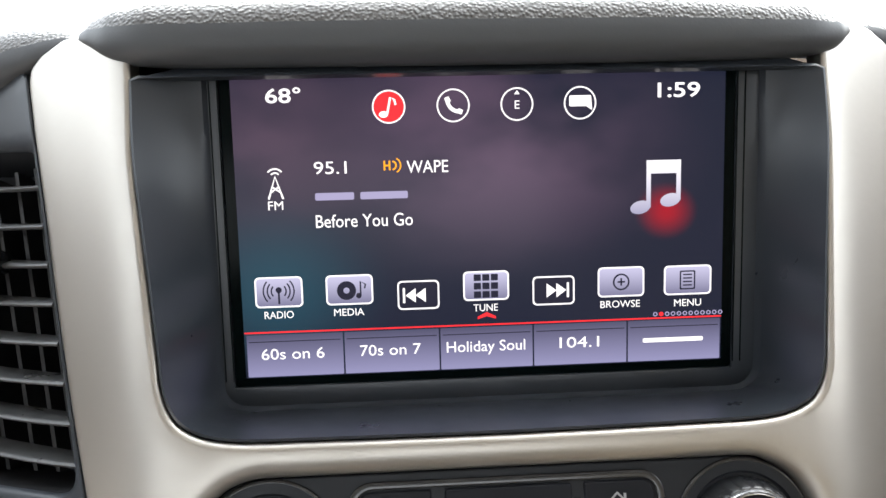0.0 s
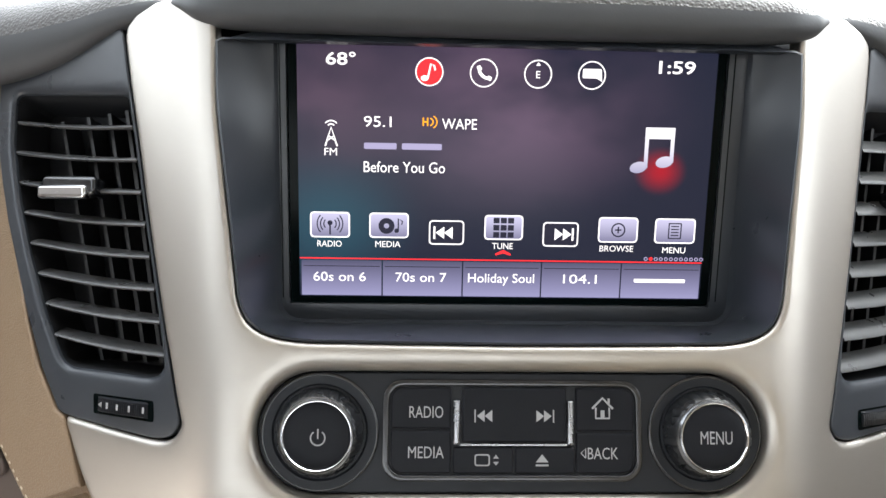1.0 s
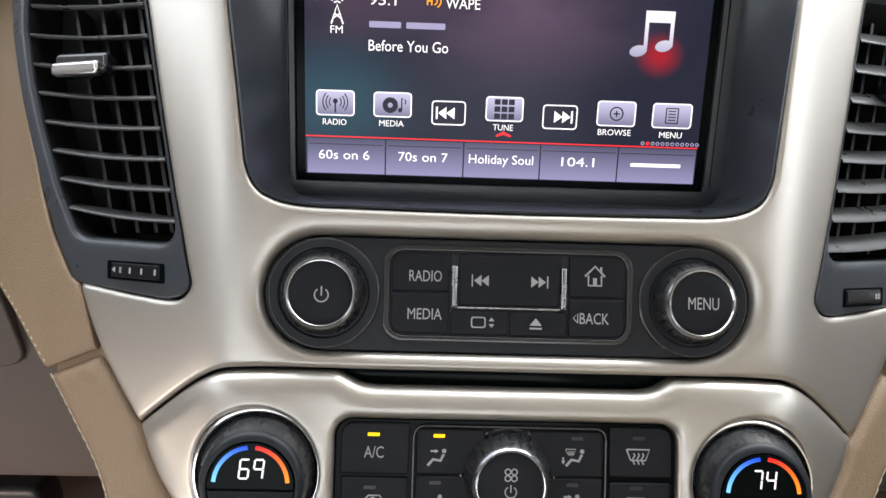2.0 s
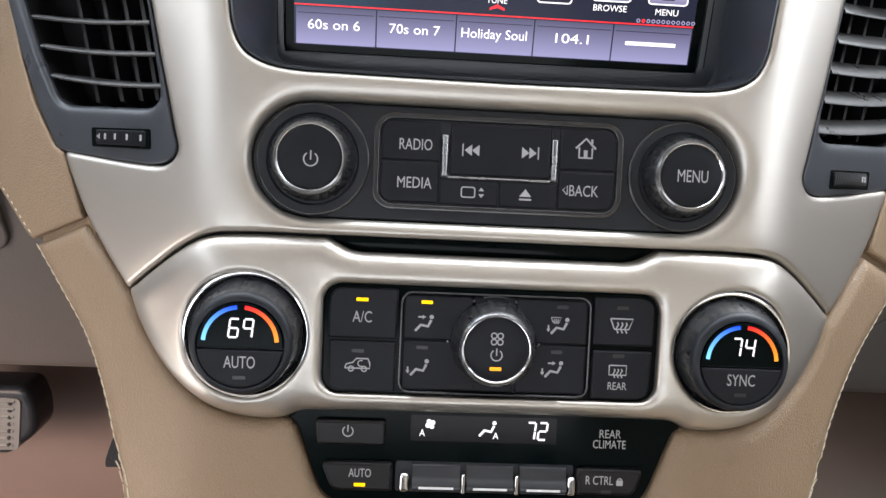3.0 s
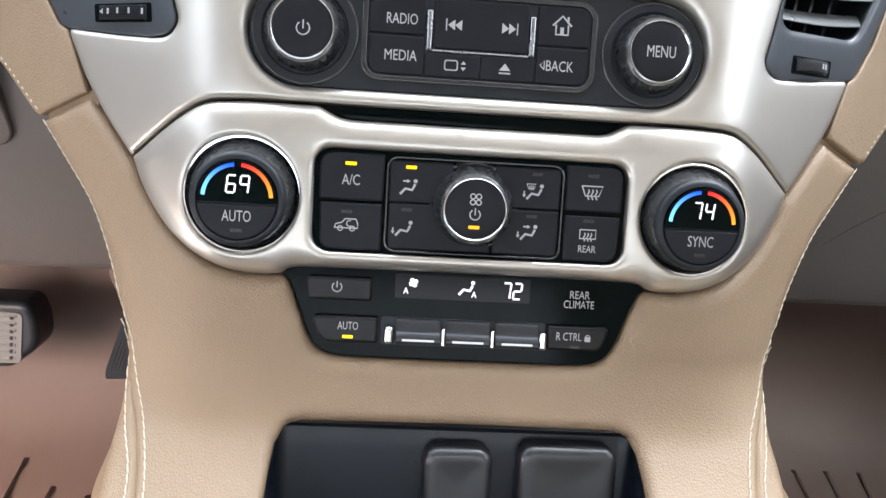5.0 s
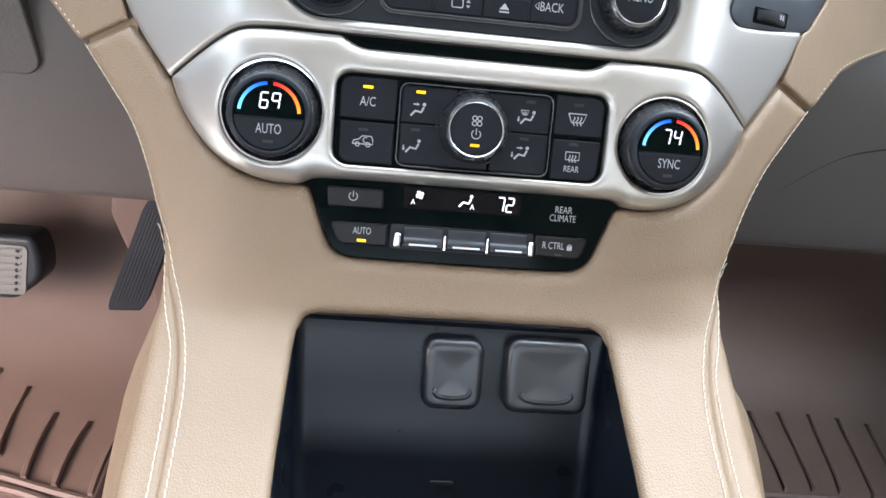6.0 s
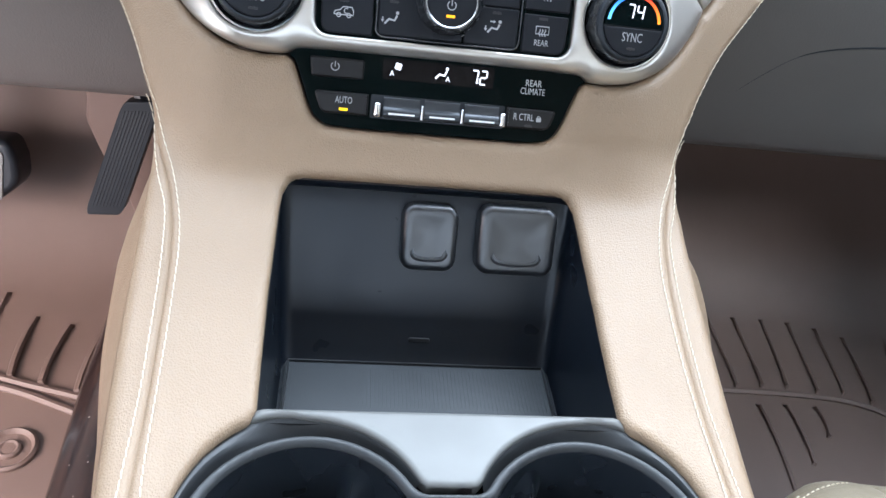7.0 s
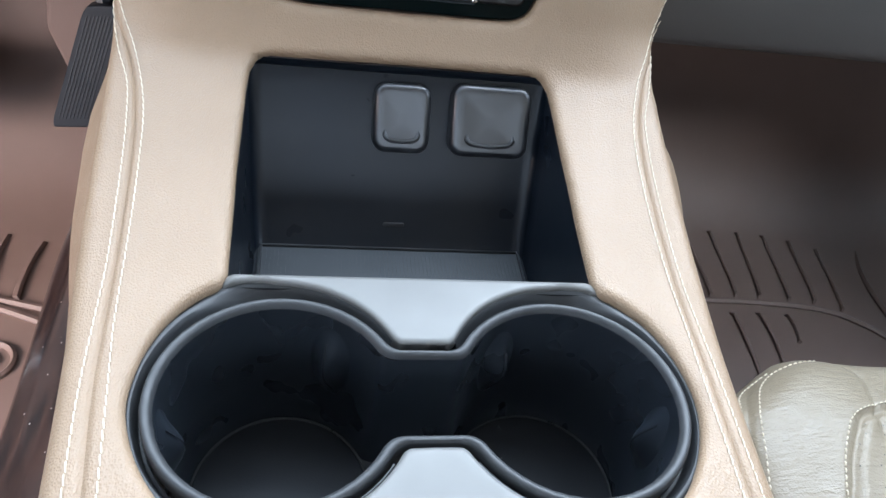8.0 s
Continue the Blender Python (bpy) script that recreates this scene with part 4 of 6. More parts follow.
climate = thing("climate_panel", on_face(0, -9, -2), "black climate control panel with fan dial and lit indicators", "control panel")
part("plate", slab(round_rect(-65.7, -9.5, 65.7, 33.0, 6.8, 6), on_face, -8, 0.0, 0.5), "gloss", climate)


def lamp(parent, u, v, mat, place, w, wide=4.6):
    part("indicator", slab(round_rect(u - wide / 2, v - 0.65, u + wide / 2, v + 0.65, 0.25, 2), place, w - 0.2, w + 0.12, 0.05, 2), mat, parent, "lit amber indicator" if mat != "dim_led" else "")


b = key(climate, rounded([(-63.6, 12.1), (-37.4, 12.1), (-37.0, 31.6), (-63.6, 31.6)], [0.95, 0.95, 0.95, 6], 5), on_face, 1.6)
print_on("A/C", -54.5, -47.1, 18.4, 4.5, on_face, 1.6, b)
lamp(b, -51.0, 27.2, "amber", on_face, 1.6)
b = key(climate, rounded([(-62.8, -8.6), (-37.4, -8.6), (-37.4, 10.9), (-63.2, 10.9)], [5, 0.95, 0.95, 0.95], 5), on_face, 1.6)
bm = stroke(bmesh.new(), [(-56.8, 0.4), (-56.2, 2.0), (-53.8, 2.6), (-52.4, 4.2), (-48.0, 4.2), (-47.2, 2.4), (-47.2, 0.4), (-56.8, 0.4)], 0.5, on_face, 1.6)
for u in (-54.4, -49.4):
    stroke(bm, circle(u, 0.2, 1.0, 12), 0.45, on_face, 1.6, closed=True)
stroke(bm, arc(-50.6, 2.3, 1.2, 60, 300, 8), 0.4, on_face, 1.6)
part("recirculation_sign", bm, "print", b)
lamp(b, -52.0, 7.2, "dim_led", on_face, 1.6)
part("frame_rim", ring_band(np.array(round_rect(-36.2, -8.9, 38.8, 31.2, 4.6, 5)), np.array(round_rect(-35.2, -7.9, 37.8, 30.2, 3.8, 5)), on_face, -0.5, 1.9, 0.45), "edge", climate, "thin smoked frame round the air keys")
for u0, u1, v0, v1, sign, lit, hu, hv in ((-34.8, -8.2, 12.2, 29.8, 0, "amber", -27.0, 18.6), (-34.8, -6.0, -7.5, 11.8, 1, "dim_led", -28.2, 1.2), (9.0, 37.4, 12.2, 29.8, 2, "dim_led", 26.2, 19.4), (9.6, 37.4, -7.5, 11.8, 3, "dim_led", 24.6, 2.2)):
    b = key(climate, round_rect(u0, v0, u1, v1, 0.95, 3), on_face, 1.2)
    bm = seated_sign(bmesh.new(), hu, hv, 1.0, on_face, 1.2, sign in (0, 3), sign in (1, 2, 3), sign == 2)
    part("air_sign", bm, "print", b)
    lamp(b, hu + 1.0, 27.0 if v0 > 0 else 9.2, lit, on_face, 1.2, 4.4)
for v0, v1 in ((25.5, 29.8), (-7.5, -3.0)):
    key(climate, round_rect(-7.6, v0, 8.6, v1, 0.95, 2), on_face, 1.1, name="filler")
b = key(climate, rounded([(39.7, 12.6), (63.8, 12.6), (63.8, 31.6), (39.7, 31.6)], [0.95, 0.95, 6, 0.95], 5), on_face, 1.6)
part("windscreen_sign", screen_sign(bmesh.new(), 50.8, 20.6, 1.15, on_face, 1.6, 0.55), "print", b)
lamp(b, 51.0, 27.6, "dim_led", on_face, 1.6)
b = key(climate, rounded([(39.9, -8.6), (63.0, -8.6), (63.8, 10.6), (39.9, 10.6)], [0.95, 6, 0.95, 0.95], 5), on_face, 1.6)
part("rear_window_sign", screen_sign(bmesh.new(), 50.2, 2.4, 0.95, on_face, 1.6, 0.5, True), "print", b)
print_on("REAR", 46.5, 54.0, -4.8, 3.1, on_face, 1.6, b)
lamp(b, 50.2, 8.6, "dim_led", on_face, 1.6)
def on_fan(u, v, w=0.0):
    return on_face(u, v - 0.11 * max(w, 0), w)


fan_dial = knob(climate, "fan_dial", 0.6, 12.4, on_fan, 18.8, 16.8, 12.3, 11.5, "knurled black fan dial")
part("fan_sign", fan_sign(bmesh.new(), 0.6, 16.6, 2.9, on_fan, 11.5), "print", fan_dial)
part("power_sign", power_sign(bmesh.new(), 0.6, 10.4, 2.1, on_fan, 11.5, 0.45), "print", fan_dial)
lamp(fan_dial, 0.4, 5.2, "orange", on_fan, 11.5, 4.4)


def temperature_dial(side, reading, title, half):
    u, v, h = side * 94.5, (12.5 if side < 0 else 11.9), 11.6
    t = thing("temperature_dial", on_face(u, v - 24, -2), f"black temperature dial reading {reading} with blue and red arc, marked {title}", "dial", "temperature dials")
    place = lambda a, b, w=0.0: on_face(a, b - 0.22 * w, w + 1.4)  # the dial faces a little downwards
    part("rim", turned(u, v, [(24.4, -4), (24.4, 0.9), (24.2, 1.7), (23.7, 2.2), (23.1, 2.1), (22.8, 1.5), (22.7, -1)], place, 88, cap=False), "chrome", t, "bright chrome outer ring")
    part("trough", turned(u, v, [(23.3, 0.6), (22.6, -0.2), (21.9, -0.4), (21.2, -1.0)], place, 72, cap=False), "edge", t, "glossy black trough")
    part("grip", turned(u, v, [(21.4, -1.0), (21.3, 1.6), (20.9, 2.6), (20.5, 4.0), (19.5, 8.0), (19.1, 9.2)], place, 216, ripple=(30, 0.22, 2, 4), cap=False), "grip", t, "ribbed glossy black grip")
    part("collar", turned(u, v, [(19.2, 9.0), (19.1, 9.8), (18.7, 10.7), (18.1, 11.3), (17.2, h + 0.1), (16.4, h + 0.1), (16.0, h - 0.5), (15.9, h - 1.6)], place, 88), "black", t, "dark satin collar")
    up = [(u + 15.7 * math.cos(radians(a)), v + 15.7 * math.sin(radians(a))) for a in np.linspace(-4, 184, 40)]
    lo = [(u + 15.7 * math.cos(radians(a)), v + 15.7 * math.sin(radians(a))) for a in np.linspace(187, 353, 36)]
    pane = part("readout", slab(up, place, h - 2, h + 0.1, 0.3, 2), "gloss", t, "gloss black readout")
    but = part("button", slab(lo, place, h - 2, h + 0.2, 0.4, 2), "key", t)
    part("cold_arc", stroke(bmesh.new(), arc(u, v + 0.6, 13.4, 176, 96, 22), 1.5, place, h + 0.1), "cold", pane, "lit blue arc")
    part("warm_arc", stroke(bmesh.new(), arc(u, v + 0.6, 13.4, 84, 4, 22), 1.5, place, h + 0.1), "warm", pane, "lit red arc")
    for k, d in enumerate(reading):
        part("digit", seven_segment(bmesh.new(), d, u - 4.4 + 5.2 * k, v + 2.9, 3.3, 6.8, place, h + 0.12, 0.66), "white", pane)
    lettering("lettering", title, u - half, u + half, v - 8.4, 4.6, place, h + 0.22, "print", but)
    lamp(but, u, v - 12.0, "dim_led", place, h + 0.2, 4.6)
    return t


temperature_dial(-1, "69", "AUTO", 5.7)
temperature_dial(1, "74", "SYNC", 5.4)


# ---- rear climate strip ----
REAR_SIDE = [(79.0, -20.9), (76.2, -22.4), (74.2, -26.5), (70.6, -36), (67.0, -45.5), (64.0, -50.6), (59, -53.8), (53, -54.8), (0, -55.2)]


def on_rear(u, v, w=0.0):
    return on_face(u, v, w - 3.0)


rear = thing("rear_climate_panel", on_face(0, -55, -6), "black rear climate panel with lit readout and chrome toggles", "control panel")
half = [(0, -16.2), (60, -16.6), (74, -17.2)] + [(u - 0.6, v) for u, v in spline(REAR_SIDE, 5)]
part("plate", slab(even(both(half), 2.0), on_rear, -6, 0.0, 0.5), "gloss", rear)
part("readout", slab(round_rect(-30.3, -28.8, 28.2, -18.2, 0.5, 3), on_rear, -1, 0.15, 0.05, 2), "readout", rear, "dark smoked readout window")
bm = seven_segment(bmesh.new(), "7", 15.9, -27.0, 3.2, 6.8, on_rear, 0.2, 0.75)
seven_segment(bm, "2", 20.6, -27.0, 3.2, 6.8, on_rear, 0.2, 0.75)
part("reading", bm, "white", rear, "lit white digits")
part("air_sign", seated_sign(bmesh.new(), 0.2, -23.4, 0.95, on_rear, 0.2), "white", rear)
lettering("lettering", "A", 2.6, 4.8, -27.2, 2.7, on_rear, 0.2, "white", rear)
lettering("lettering", "A", -26.7, -24.5, -26.8, 2.8, on_rear, 0.2, "white", rear)
bm = bmesh.new()
for a in (0, 90, 180, 270):
    patch(bm, circle(-22.5 + 1.15 * math.cos(radians(a + 30)), -21.9 + 1.15 * math.sin(radians(a + 30)), 0.95, 10), on_rear, 0.2)
part("fan_sign", bm, "white", rear)
lettering("lettering", "REAR", 45.7, 54.4, -25.6, 3.5, on_rear, 0.05, "print", rear)
lettering("lettering", "CLIMATE", 43.2, 56.5, -29.8, 3.5, on_rear, 0.05, "print", rear)
b = part("button", slab(rounded([(-66.4, -30.4), (-40.0, -30.4), (-40.0, -20.6), (-67.6, -20.6)], 1.6, 4), on_rear, -1, 3.2, 1.2, 4), "pad", rear)
part("power_sign", power_sign(bmesh.new(), -54.7, -24.8, 2.0, on_rear, 3.2, 0.45), "print", b)
b = part("button", slab(rounded([(-60.5, -48.4), (-36.8, -48.4), (-36.8, -37.2), (-65.0, -37.2)], [5, 1, 1, 2], 5), on_rear, -1, 3.2, 1.2, 4), "pad", rear)
print_on("AUTO", -53.8, -45.1, -42.8, 3.5, on_rear, 3.2, b)
lamp(b, -49.4, -45.9, "amber", on_rear, 3.2, 4.4)
b = part("button", slab(rounded([(36.4, -48.0), (60.0, -48.0), (63.4, -37.4), (36.4, -37.4)], [1, 5, 2, 1], 5), on_rear, -1, 3.2, 1.2, 4), "pad", rear)
print_on("R CTRL", 40.2, 51.2, -43.5, 3.6, on_rear, 3.2, b)
bm = patch(bmesh.new(), round_rect(52.6, -43.8, 55.2, -41.6, 0.3, 2), on_rear, 3.2)
stroke(bm, arc(53.9, -41.8, 0.9, 0, 180, 8), 0.4, on_rear, 3.2)
part("lock_sign", bm, "print", b)
lamp(b, 48.6, -46.4, "dim_led", on_rear, 3.2, 4.0)
part("toggle_well", slab(round_rect(-35.6, -49.2, 35.8, -37.0, 1.2, 3), on_rear, -3, 0.15, 0.1, 2), "black", rear)
for u0, u1 in ((-28.9, -10.0), (-7.4, 11.2), (13.8, 32.4)):
    rows = [[on_rear(u, v, w) for u in (u0, u0 + 0.4, u1 - 0.4, u1)] for v, w in spline([(-37.4, 0.2), (-38.0, 1.4), (-40.4, 2.0), (-42.6, 2.6), (-43.8, 3.6), (-45.2, 4.4), (-46.8, 4.5), (-47.9, 3.6), (-48.4, 2.0), (-48.6, 0.2)], 4)]
    tg = part("toggle", loft(bmesh.new(), rows, False), "toggle", rear, "smoked grey toggle")
    part("toggle_line", stroke(bmesh.new(), [(u0 + 2.6, -46.1), (u1 - 2.6, -46.1)], 0.9, on_rear, 4.56, 0.1), "bright_print", tg)
for u, wide in ((-32.0, 4.2), (-8.7, 1.8), (12.5, 1.8), (34.4, 3.6)):
    part("toggle_post", slab(rounded([(u - wide / 2, -48.4), (u + wide / 2, -48.4), (u + wide / 2 - 0.2, -40.6), (u - wide / 2 + 0.2, -40.6)], wide * 0.42, 5), on_rear, -1, 4.2, wide * 0.38, 4), "chrome", rear, "bright chrome post")


# ---- air vents ----
SLATS = ((213.3, 202.5), (198.9, 188.0), (184.3, 174.0), (170.0, 160.3), (155.8, 146.9), (141.8, 133.6), (128.3, 120.6), (114.8, 107.6))
SLAT_OUT = (225.6, 225.2, 222.0, 217.6, 212.2, 206.4, 200.8, 194.4)
SLAT_IN = (157.6, 154.6, 151.6, 148.6, 145.6, 142.4, 139.2, 136.0)


def air_vent(s):
    t = thing("air_vent", on_skin(s * 165, 78, -20), "black dashboard air vent with louvres, tab and thumbwheel", "air vent", "dashboard vents")
    place = lambda u, v, w=0.0: on_skin(s * u, v, w - 2.0)
    outer = [(127.0, 82.2), (128.0, 79.8), (129.8, 77.9), (132, 76.8), (136, 76.2), (140, 76.0), (157, 77.9), (183.4, 81.4), (188.4, 83), (199.6, 101), (209.6, 123), (219.6, 149), (226, 166), (231, 183), (235, 199), (237, 214), (237, 246), (164.6, 246)] + [(u + 1.2, v) for u, v in reversed(spline(LEG_SIDE, 4))]
    grille = rounded([(134.4, 98.4), (187.0, 101.6), (199.5, 124), (211.5, 152), (219.5, 175), (225.8, 202), (226.6, 226.5), (160.6, 216.2), (152, 178), (142, 134)], [7, 12, 10, 8, 8, 6, 4, 3, 0, 0], 7)
    part("housing", sheet([(outer, 1.0, 1.0), (grille, 4.5, 3.0)], place, 5.0, skirt=4, fine=2.2), "bezel", t)
    g = even(grille, 3.0)
    c = g.mean(0)
    rows = [[place(u, v, -3.0) for u, v in g]] + [[place(*(c + (q - c) * f), d) for q in g] for f, d in ((0.99, -8), (0.97, -32))]
    part("duct", loft(bmesh.new(), rows, True, False, True), "duct", t)
    for (v0, v1), u0, u1 in zip(SLATS, SLAT_OUT, SLAT_IN):
        bm = bmesh.new()
        back, drop = (-13.0, 0.0) if s < 0 else (-10.0, 4.4)
        prof = ((-3.6, -1.0), (-2.6, -0.5), (-2.2, 0.1), (-2.5, 0.6), (-3.4, 0.9), (-8.0, 1.2), (back, 0.9), (back, -0.6), (-8.0, -1.0))
        rws = []
        for k in range(9):
            f = k / 8
            rws.append([place(u0 + (u1 - u0) * f, v0 - drop + (v1 - v0) * f - 1.2 * math.sin(math.pi * f) * (d + 19) / 16 + dv + (-0.20 if s < 0 else -0.78) * (d + 3), d) for d, dv in prof])
        part("louvre", loft(bm, rws, True, True, True), "louvre", t)
    for f in (0.10, 0.25, 0.44, 0.68):
        bm = bmesh.new()
        top = (160.5 + 65 * f, 214)
        low = (136.5 + 54 * f, 104)
        rws = []
        for j in range(7):
            q = j / 6
            u, v = top[0] + (low[0] - top[0]) * q, top[1] + (low[1] - top[1]) * q
            rws.append([place(u - 0.9, v, -13.5), place(u + 0.9, v, -13.5), place(u + 0.9, v, -31), place(u - 0.9, v, -31)])
        part("vane", loft(bm, rws, True, True, True), "vane", t)
    tab = part("tab", slab(rounded([(173.0, 173.6), (204.6, 175.6), (204.2, 185.2), (173.0, 182.0)], 3.2, 5), place, -8, 3.4, 2.2, 4), "edge", t, "glossy dark slider tab")
    part("tab_bar", slab(rounded([(177.2, 172.4), (205.6, 174.8), (205.8, 180.6), (177.6, 178.4)], 2.2, 5), place, 0, 5.0, 1.8, 4), "chrome", tab, "bright chrome front bar")
    a, b, low, rise = (141, 167, 83.2, 3.2) if s < 0 else (145.5, 168, 80.6, 4.6)
    part("wheel_slot", slab(rounded([(a - 2.4, low - 1.2), (b + 1.8, low + 0.2), (b + 2.4, low + 8.2), (a - 1.8, low + 7.0)], 1.0, 3), place, -4, 0.25, 0.1, 2), "gloss", t)
    at = lambda f, v, w: place(a + (b - a) * f, low + v + 1.1 * f, w)
    bulge = lambda f: rise * math.sin(math.pi * min(max(f, 0), 1)) ** 0.6
    rws = [[at(f, 0, 0.2), at(f, 0.4, bulge(f) * 0.8), at(f, 3.2, bulge(f)), at(f, 5.8, bulge(f) * 0.8), at(f, 6.2, 0.2)] for f in np.linspace(0, 1, 21)]
    wheel = part("thumbwheel", loft(bmesh.new(), rws, False), "key", t)
    bm = bmesh.new()
    for k in range(26):
        f = (k + 1) / 27
        tube(bm, [at(f, 0.8, bulge(f) * 0.85), at(f, 3.2, bulge(f) + 0.05), at(f, 5.4, bulge(f) * 0.85)], 0.0003, 4, False)
    part("knurling", bm, "key" if s < 0 else "cover", wheel)
    bm = bmesh.new()
    for u in (143.2, 149.4, 155.2, 160.6) if s < 0 else (161.5, 164.0):
        f = (u - a) / (b - a)
        stroke(bm, [(u, low + 2.0 + 1.1 * f), (u, low + 4.4 + 1.1 * f)], 1.0, place, bulge(f) + 0.3)
    if s < 0:
        patch(bm, [(165.4, 87.4), (163.6, 86.2), (163.6, 88.6)], place, 2.4)
    part("wheel_marks", bm, "print", wheel)
    return t


air_vent(-1)
air_vent(1)


# ---- console: leather over stack foot and rails ----
def make_profile():
    pts = [on_face(0, v) for v in (110, 60, 20, -20, -45, -60)]
    pts = [(p.y, p.z) for p in pts] + [(0.1275, 0.5430), (0.112, 0.5362), (0.09, 0.5305), (0.06, 0.5238), (0.03, 0.5190), (0, 0.516), (-0.04, 0.5155), (-0.1, 0.517), (-0.2, 0.520), (-0.3, 0.523)]
    line = np.array([tuple(p) for p in spline(pts, 14)])
    s = np.r_[0, np.cumsum(np.linalg.norm(np.diff(line, axis=0), axis=1))]
    t = np.gradient(line, axis=0)
    t /= np.linalg.norm(t, axis=1)[:, None]
    return 110 - s * 1000, line, t


PROF_S, PROF_LINE, PROF_T = make_profile()


def s_at(y):
    """The run of the console's profile at a distance ahead, in millimetres."""
    low = PROF_S < -40
    return float(np.interp(y, PROF_LINE[low, 0][::-1], PROF_S[low][::-1]))


def soft_step(f):
    f = min(max(f, 0.0), 1.0)
    return f * f * (3 - 2 * f)


def on_console(u, s, w=0.0):
    y, z, ty, tz = (float(np.interp(-s, -PROF_S, c)) for c in (*PROF_LINE.T, *PROF_T.T))
    fade = min(max((s + 95) / 45, 0.0), 1.0)
    fade = fade * fade * (3 - 2 * fade)
    w = (w - 550 * soft_corner(u / 1000) * fade) / 1000
    if u < 0:
        drift = 3.0 * soft_step((10 - s) / 60)
    else:
        drift = 0.7 - 1.0 * math.exp(-(((s + 54) / 22) ** 2))
    inner = float(np.interp(s, (-18.6, -12.5, -2.5, 13, 25.2, 41.5), (100, 118, 130.5, 142, 148, 162)))
    u -= drift * soft_step((42 - s) / 46) * soft_step((abs(u) - inner) / 15)
    return Vector((u / 1000, y + w * tz, z - w * ty))


OUTER = [(201, 39.8), (185.5, 21), (171.5, 3), (159.6, -19), (150.4, -41), (145.6, -55), (143, -68), (141.6, -84), (140, s_at(0.10)), (136.5, s_at(0.05)), (131, s_at(0)), (125, s_at(-0.04)), (117.5, s_at(-0.1)), (111, s_at(-0.16))]
GROOVE = [(148, -52), (139.5, -70), (132, -85), (125.5, -108), (122, -130), (119.5, -158), (117.8, -182), (115.5, -212), (113.5, -240), (111.3, -268), (108.5, -292), (104, -330), (99, -375)]
GROOVE_LINE = np.array([tuple(p) for p in spline(GROOVE, 6)])


def leather_console():
    t = thing("centre_console", (0, -0.02, 0.14), "beige leather centre console with ivory stitching along both edges", "console")
    half = [(0, -55.8)] + [(u + 0.3, v - 0.3) for u, v in reversed(spline(REAR_SIDE, 5))][1:]
    half += [(u, v - 0.9) for u, v in reversed(spline(CLIM_FOOT[:6], 6))] + [(149, 24.6), (162.2, 40.8), (172.2, 50.8)] + spline(OUTER, 6) + [(60, s_at(-0.165)), (0, s_at(-0.165))]
    hole = [(0, s_at(0.1283)), (68, s_at(0.1280)), (74.5, s_at(0.1262)), (77.6, s_at(0.1205)), (78.4, s_at(0.11)), (78.6, s_at(0.06)), (77, s_at(0.01)), (76.6, s_at(0.0))] + [tuple(q) for q in spline([(79, s_at(-0.0055)), (85.2, s_at(-0.0100)), (93.8, s_at(-0.0198)), (99.9, s_at(-0.0335)), (102.6, s_at(-0.049)), (102.4, s_at(-0.062)), (98.4, s_at(-0.0755)), (91.4, s_at(-0.0885)), (82, s_at(-0.0995)), (58, s_at(-0.114)), (0, s_at(-0.121))], 6)]

    def dip(u, s):
        if s > -30:
            return 0.0
        x = float(np.interp(-s, -GROOVE_LINE[:, 1], GROOVE_LINE[:, 0]))
        d = abs(u) - x
        return -0.9 * math.exp(-((d / 0.85) ** 2)) + 0.6 * math.exp(-(((abs(d) - 2.4) / 2.2) ** 2))

    part("leather_top", sheet([(both(half), 7.0, 7.0), (both(hole), 4.5, 3.2)], on_console, 3.2, dip, 2.0, 2.0, [even(GROOVE_LINE, 2.2, False), even(GROOVE_LINE * (-1, 1), 2.2, False)]), "leather", t)
    # side skirts, which flare towards the footwells
    for sgn in (1, -1):
        edge = [tuple(p) for p in spline(OUTER, 6)]
        rows = []
        top = [(on_console(sgn * u, s, -6.6), on_console(sgn * u, s, -16.6), soft_step(((-60 if sgn > 0 else -54) - s) / 42)) for u, s in edge]
        for f in (0.0, 0.04, 0.1, 0.18, 0.3, 0.45, 0.65, 0.85, 1.0):
            row = []
            for p, below, free in top:
                ahead = min(max((p.y - 0.02) / 0.2, 0), 1.2)
                wide = 0.140 + 0.056 * ahead
                foot = Vector((sgn * wide, p.y + 0.03 + 0.05 * ahead, 0.33)) * free + Vector((sgn * (abs(p.x) - 0.03), p.y + 0.11, p.z - 0.02)) * (1 - free)
                q = p * (1 - f) ** 2 + (p + (below - p) * 4.0) * 2 * f * (1 - f) + foot * f * f
                bulge = 0.020 + 0.016 * math.exp(-(((p.y - 0.10) / 0.06) ** 2)) if sgn > 0 else 0.0215 * (1 - 0.45 * soft_step((0.08 - p.y) / 0.12))
                q.x += sgn * math.sin(math.pi * f) ** 2 * bulge * free
                row.append(q)
            rows.append(row)
        part("side_skirt", loft(bmesh.new(), rows, False), "leather", t)
    # stitches: rows of short threads
    inner = [(199, 40.2), (183.2, 20.6), (169, 2.6), (157, -20), (147.5, -42), (141.6, -55), (136, -68), (129.5, -82), (122, -108), (118.5, -128), (116.3, -155), (114.5, -180), (112.5, -212), (110.5, -240), (107.5, -268), (104.5, -295), (100, -332), (95, -375)]
    outer = [(149.0, -48), (145.4, -57), (141.6, -69), (135.5, -87), (129, -106), (125.5, -130), (122.8, -160), (121, -182), (118.5, -212), (116.8, -240), (115, -266), (112.5, -290), (108, -332), (103, -375)]
    rim = np.array([tuple(q) for q in spline(OUTER, 6)] + [(0, -500), (0, 500)])
